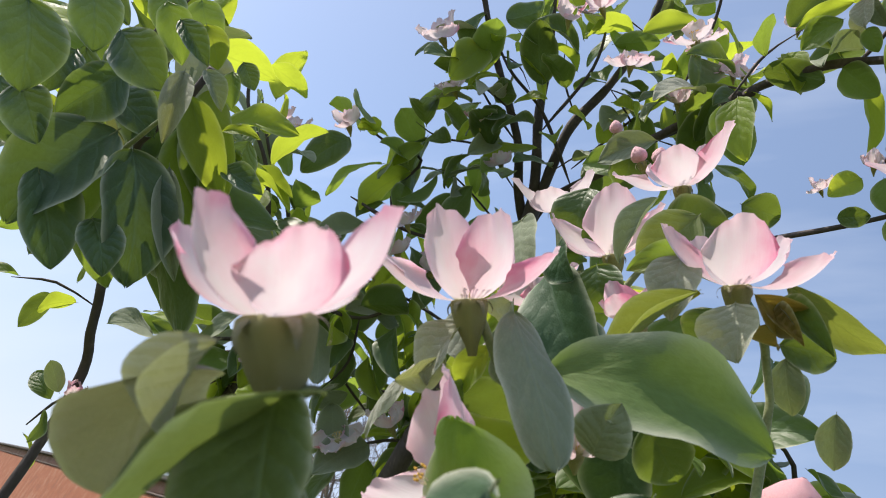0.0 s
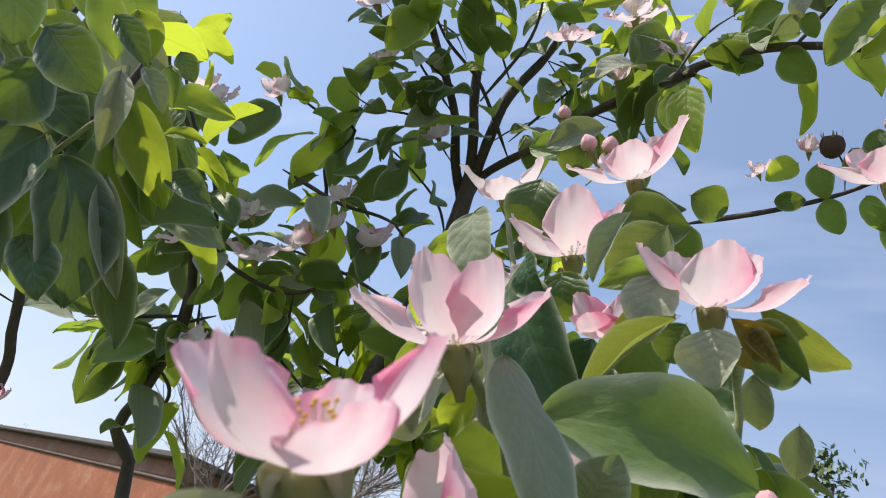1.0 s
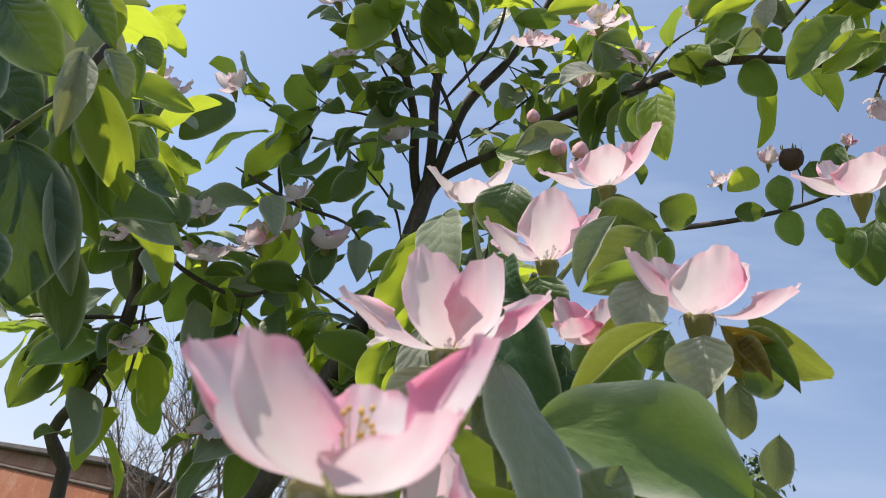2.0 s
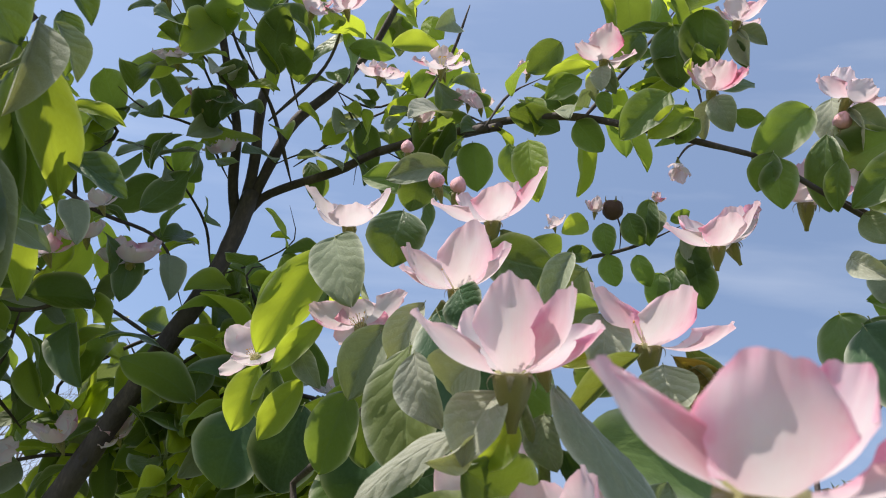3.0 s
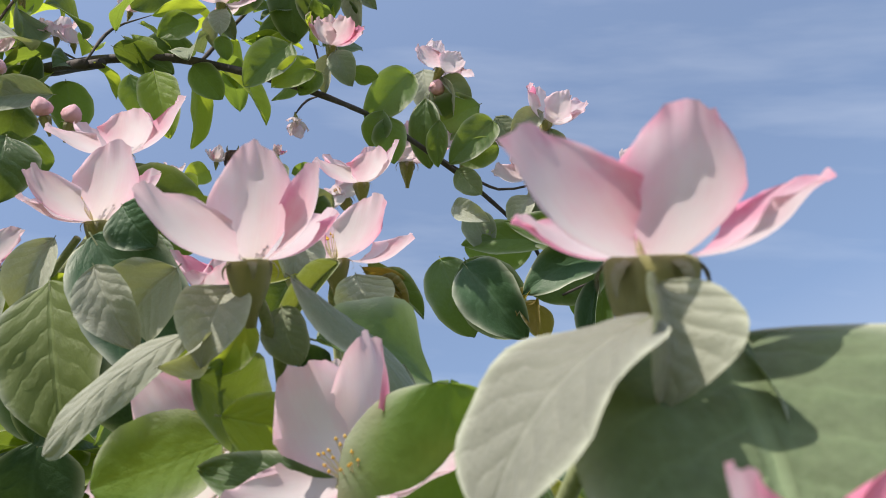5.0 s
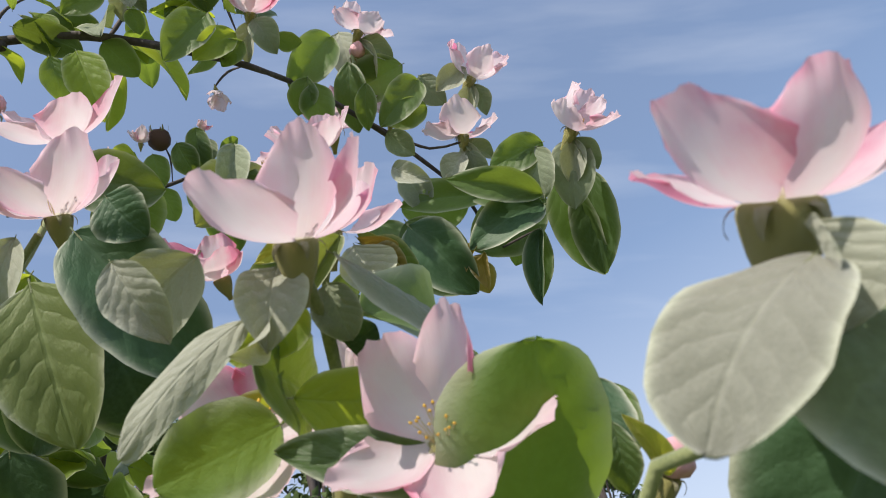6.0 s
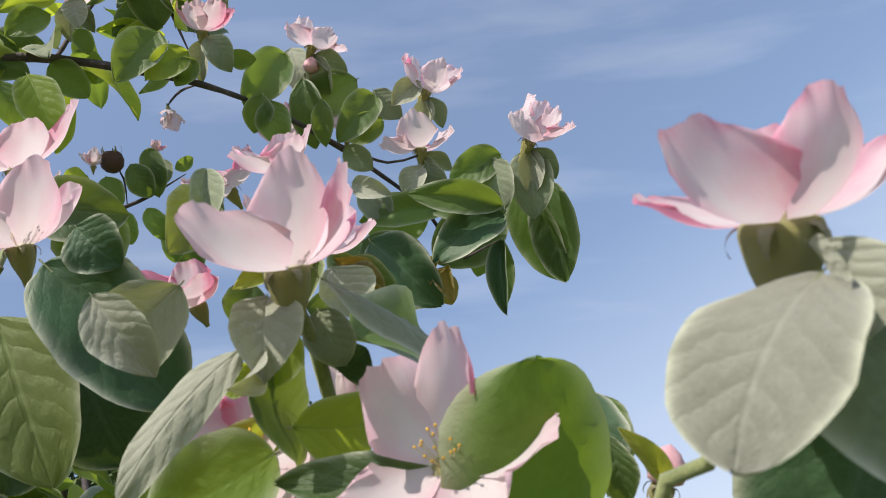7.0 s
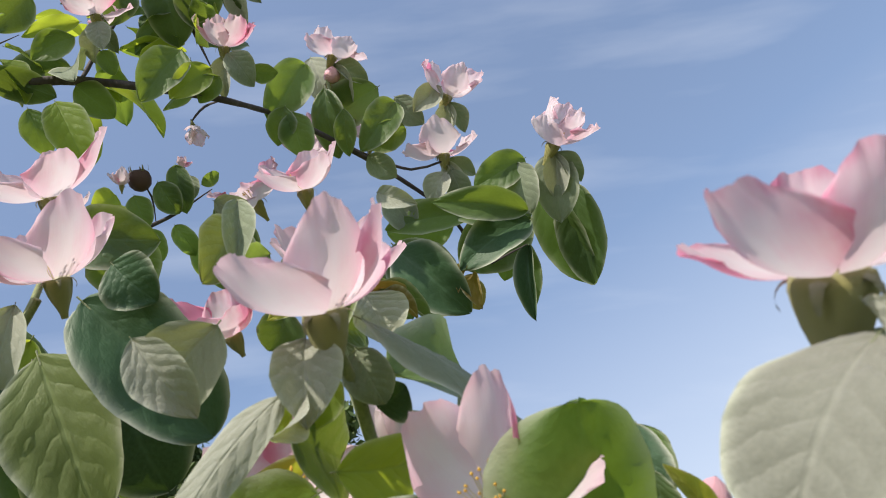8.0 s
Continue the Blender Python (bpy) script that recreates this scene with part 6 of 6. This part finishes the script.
flower(rear_tree, (-0.2484, 0.8649, 2.0599), (-0.5, -0.6, 0.63), 0.057, 65, 71, 0.3)
flower(rear_tree, (-0.1964, 0.971, 1.8778), (-0.31, -0.68, 0.67), 0.081, 75, 72, 0.3)
flower(rear_tree, (-0.1406, 0.9344, 1.9081), (-0.67, -0.5, 0.56), 0.069, 65, 73, 0.3)
flower(rear_tree, (-0.1138, 0.909, 1.9345), (-0.5, -0.6, 0.63), 0.057, 70, 74, 0.3)
flower(rear_tree, (-0.0607, 0.8987, 1.9266), (-0.31, -0.68, 0.67), 0.075, 65, 75, 0.3)
flower(rear_tree, (-0.1178, 0.8874, 1.9687), (-0.67, -0.5, 0.56), 0.052, 55, 76, 0.3)
flower(rear_tree, (-0.0346, 0.8029, 2.0591), (-0.5, -0.6, 0.63), 0.046, 60, 77, 0.3)
flower(rear_tree, (-0.0815, 0.7899, 2.0992), (-0.31, -0.68, 0.67), 0.052, 65, 78, 0.3)
flower(rear_tree, (-0.132, 0.7861, 2.1272), (-0.67, -0.5, 0.56), 0.057, 60, 79, 0.3)
flower(rear_tree, (0.108, 0.5927, 2.1636), (-0.5, -0.6, 0.63), 0.069, 70, 80, 0.3)
flower(rear_tree, (0.0563, 0.6291, 2.1316), (-0.31, -0.68, 0.67), 0.057, 60, 81, 0.3)
flower(rear_tree, (0.169, 0.5907, 2.1398), (-0.67, -0.5, 0.56), 0.04, 40, 82, 0.3)
flower(rear_tree, (0.1192, 0.6289, 2.1042), (-0.5, -0.6, 0.63), 0.04, 30, 83, 0.3)
flower(rear_tree, (0.1978, 0.5489, 2.19), (-0.31, -0.68, 0.67), 0.04, 35, 84, 0.3)
flower(rear_tree, (-0.0281, 1.0097, 1.7455), (-0.67, -0.5, 0.56), 0.075, 60, 85, 0.3)
flower(rear_tree, (-0.0868, 1.052, 1.7078), (-0.5, -0.6, 0.63), 0.075, 70, 86, 0.3)
flower(rear_tree, (-0.2317, 1.0602, 1.7591), (-0.31, -0.68, 0.67), 0.057, 65, 87, 0.3)
flower(rear_tree, (-0.3028, 1.0037, 1.8754), (-0.67, -0.5, 0.56), 0.069, 70, 88, 0.3)
flower(rear_tree, (-0.222, 0.9482, 1.9232), (-0.5, -0.6, 0.63), 0.057, 70, 89, 0.3)
flower(rear_tree, (-0.0306, 0.6916, 2.2246), (-0.31, -0.68, 0.67), 0.057, 60, 90, 0.3)
flower(rear_tree, (0.0017, 0.6711, 2.2412), (-0.67, -0.5, 0.56), 0.057, 55, 91, 0.3)
flower(rear_tree, (-0.3494, 0.9048, 2.0444), (-0.5, -0.6, 0.63), 0.057, 60, 92, 0.3)
flower(rear_tree, (-0.3196, 0.8984, 2.0409), (-0.31, -0.68, 0.67), 0.052, 60, 93, 0.3)
flower(rear_tree, (0.0235, 0.9817, 1.7648), (-0.67, -0.5, 0.56), 0.057, 60, 94, 0.3)
flower(rear_tree, (0.0689, 0.9483, 1.7952), (-0.5, -0.6, 0.63), 0.057, 60, 95, 0.3)
flower(rear_tree, (0.2086, 0.859, 1.8678), (-0.31, -0.68, 0.67), 0.057, 60, 96, 0.3)

# second stem and deeper foliage of the rear tree
branch(rear_tree, "trunk", [(-0.3086, 1.2905, 0.0), (-0.2586, 1.2905, 1.1536), (-0.2586, 1.2905, 1.5536), (-0.3082, 1.2521, 1.6381), (-0.2865, 1.1917, 1.6895), (-0.2675, 1.1113, 1.8042), (-0.2959, 1.0101, 1.8999)], 0.026, 0.006)
leafy_twig(rear_tree, [(-0.2907, 1.2498, 1.6402), (-0.2598, 1.2115, 1.6684), (-0.2475, 1.158, 1.707), (-0.3005, 1.1433, 1.744)], 5, 0.1, 0.004, 81, 1.0, 0.15)
leafy_twig(rear_tree, [(-0.2675, 1.1113, 1.8042), (-0.3277, 1.1262, 1.7824), (-0.4029, 1.1449, 1.755)], 9, 0.1, 0.004, 82, 1.2, 0.15)
leafy_twig(rear_tree, [(-0.2823, 1.0832, 1.8631), (-0.277, 1.1296, 1.7686), (-0.3133, 1.1584, 1.7153)], 8, 0.1, 0.004, 83, 1.2, 0.15)
leafy_twig(rear_tree, [(-0.2959, 1.0101, 1.8999), (-0.2171, 1.0209, 1.8672), (-0.1327, 1.0152, 1.8671), (-0.0734, 0.9853, 1.9194)], 18, 0.085, 0.004, 84, 1.0, 0.15)
leafy_twig(rear_tree, [(-0.2959, 1.0101, 1.8999), (-0.3313, 0.9199, 1.9741), (-0.3973, 0.8893, 2.0451), (-0.4133, 0.8572, 2.1124)], 14, 0.085, 0.004, 85, 1.0, 0.15)
leafy_twig(rear_tree, [(-0.1327, 1.0152, 1.8671), (-0.1221, 1.0429, 1.8096), (-0.1425, 1.0669, 1.7639)], 8, 0.085, 0.003, 86, 0.9, 0.15)
leafy_twig(rear_tree, [(-0.207, 0.9072, 1.9828), (-0.1207, 0.9075, 1.9703), (-0.0404, 0.9021, 1.9702), (0.0167, 0.924, 1.9179)], 14, 0.075, 0.003, 87, 1.0, 0.15)
leafy_twig(rear_tree, [(0.3291, 0.7021, 1.7204), (0.2367, 0.7715, 1.755), (0.1493, 0.8451, 1.7806), (0.08, 0.8972, 1.8066)], 30, 0.09, 0.004, 88, 1.2, 0.15)
leafy_twig(rear_tree, [(0.3303, 0.7794, 1.7355), (0.21, 0.813, 1.8304), (0.1235, 0.8892, 1.853), (0.0527, 0.9243, 1.8954)], 26, 0.09, 0.004, 89, 1.2, 0.15)
leafy_twig(rear_tree, [(0.1139, 0.8508, 1.8966), (0.0578, 0.8517, 1.9539), (0.0676, 0.8289, 1.9639)], 14, 0.07, 0.003, 90, 0.9, 0.15)
leafy_twig(rear_tree, [(0.3174, 0.6373, 1.7051), (0.3018, 0.5979, 1.7559), (0.2557, 0.6145, 1.789)], 20, 0.08, 0.003, 91, 1.0, 0.15)
leafy_twig(rear_tree, [(0.0562, 0.9836, 1.9706), (0.1027, 0.9506, 1.9997), (0.1497, 0.9367, 1.9998)], 14, 0.07, 0.002, 92, 0.8, 0.15)
leafy_twig(rear_tree, [(0.1699, 0.5392, 1.7044), (0.1671, 0.4995, 1.721), (0.1692, 0.4665, 1.727)], 10, 0.05, 0.002, 93, 0.8, 0.15)
leafy_twig(left_tree, [(-0.2796, 0.4571, 1.6713), (-0.2834, 0.4443, 1.7429), (-0.2812, 0.4382, 1.8002), (-0.2663, 0.4238, 1.8272)], 20, 0.075, 0.003, 94, 0.8, 0.15)
leafy_twig(left_tree, [(-0.2403, 0.4572, 1.6656), (-0.2292, 0.4843, 1.6997), (-0.2131, 0.4884, 1.7344)], 16, 0.075, 0.003, 95, 0.7, 0.15)
leafy_twig(left_tree, [(-0.2786, 0.5386, 1.7959), (-0.2559, 0.5898, 1.8087), (-0.2244, 0.6447, 1.8156)], 16, 0.07, 0.003, 96, 0.7, 0.15)
leafy_twig(rear_tree, [(0.0984, 0.9801, 1.7195), (0.1287, 0.8991, 1.7762), (0.1584, 0.8165, 1.8124)], 26, 0.085, 0.003, 120, 1.1, 0.05)
leafy_twig(rear_tree, [(0.1999, 0.9425, 1.7325), (0.2061, 0.8141, 1.7669), (0.2385, 0.7262, 1.7897)], 26, 0.085, 0.003, 121, 1.1, 0.05)
leafy_twig(rear_tree, [(0.0336, 1.0190, 1.8155), (0.0442, 0.9495, 1.8489), (0.0607, 0.8774, 1.8751)], 26, 0.085, 0.003, 122, 1.1, 0.05)
leafy_twig(rear_tree, [(0.2216, 0.7675, 1.7106), (0.2264, 0.6921, 1.7425), (0.2467, 0.6157, 1.7391)], 26, 0.085, 0.003, 123, 1.1, 0.05)
leafy_twig(rear_tree, [(0.0769, 1.0260, 1.7658), (0.0939, 0.9483, 1.8214), (0.1277, 0.8843, 1.8669)], 26, 0.085, 0.003, 124, 1.1, 0.05)
leafy_twig(rear_tree, [(0.2345, 0.9794, 1.7492), (0.1965, 0.9192, 1.8063), (0.1695, 0.8689, 1.8668)], 26, 0.085, 0.003, 125, 1.1, 0.05)
# unseen upper crown added to the rear tree, to shade its lower foliage
branch(rear_tree, "limb", [(-0.1649, 0.7322, 2.2784), (-0.29, 0.80, 2.46), (-0.47, 0.93, 2.68), (-0.74, 1.06, 2.86)], 0.0075, 0.002)
for k, (x, y, z) in enumerate(((-0.33, 0.84, 2.54), (-0.40, 0.88, 2.60), (-0.29, 0.80, 2.52), (-0.68, 1.08, 2.70), (-0.53, 0.93, 2.70), (-0.83, 1.13, 2.72), (-0.58, 1.03, 2.82), (-0.47, 0.92, 2.66), (-0.66, 0.98, 2.78))):
    leafy_twig(rear_tree, [(x + 0.12, y - 0.10, z - 0.06), (x, y, z), (x - 0.12, y + 0.12, z + 0.04)], 10 if k < 3 else 30, 0.10, 0.003, 140 + k, 1.2, 0.05)
# ---- end of placed plants ----
for tree_ in (near_tree, left_tree, rear_tree):
    join_deep(tree_)
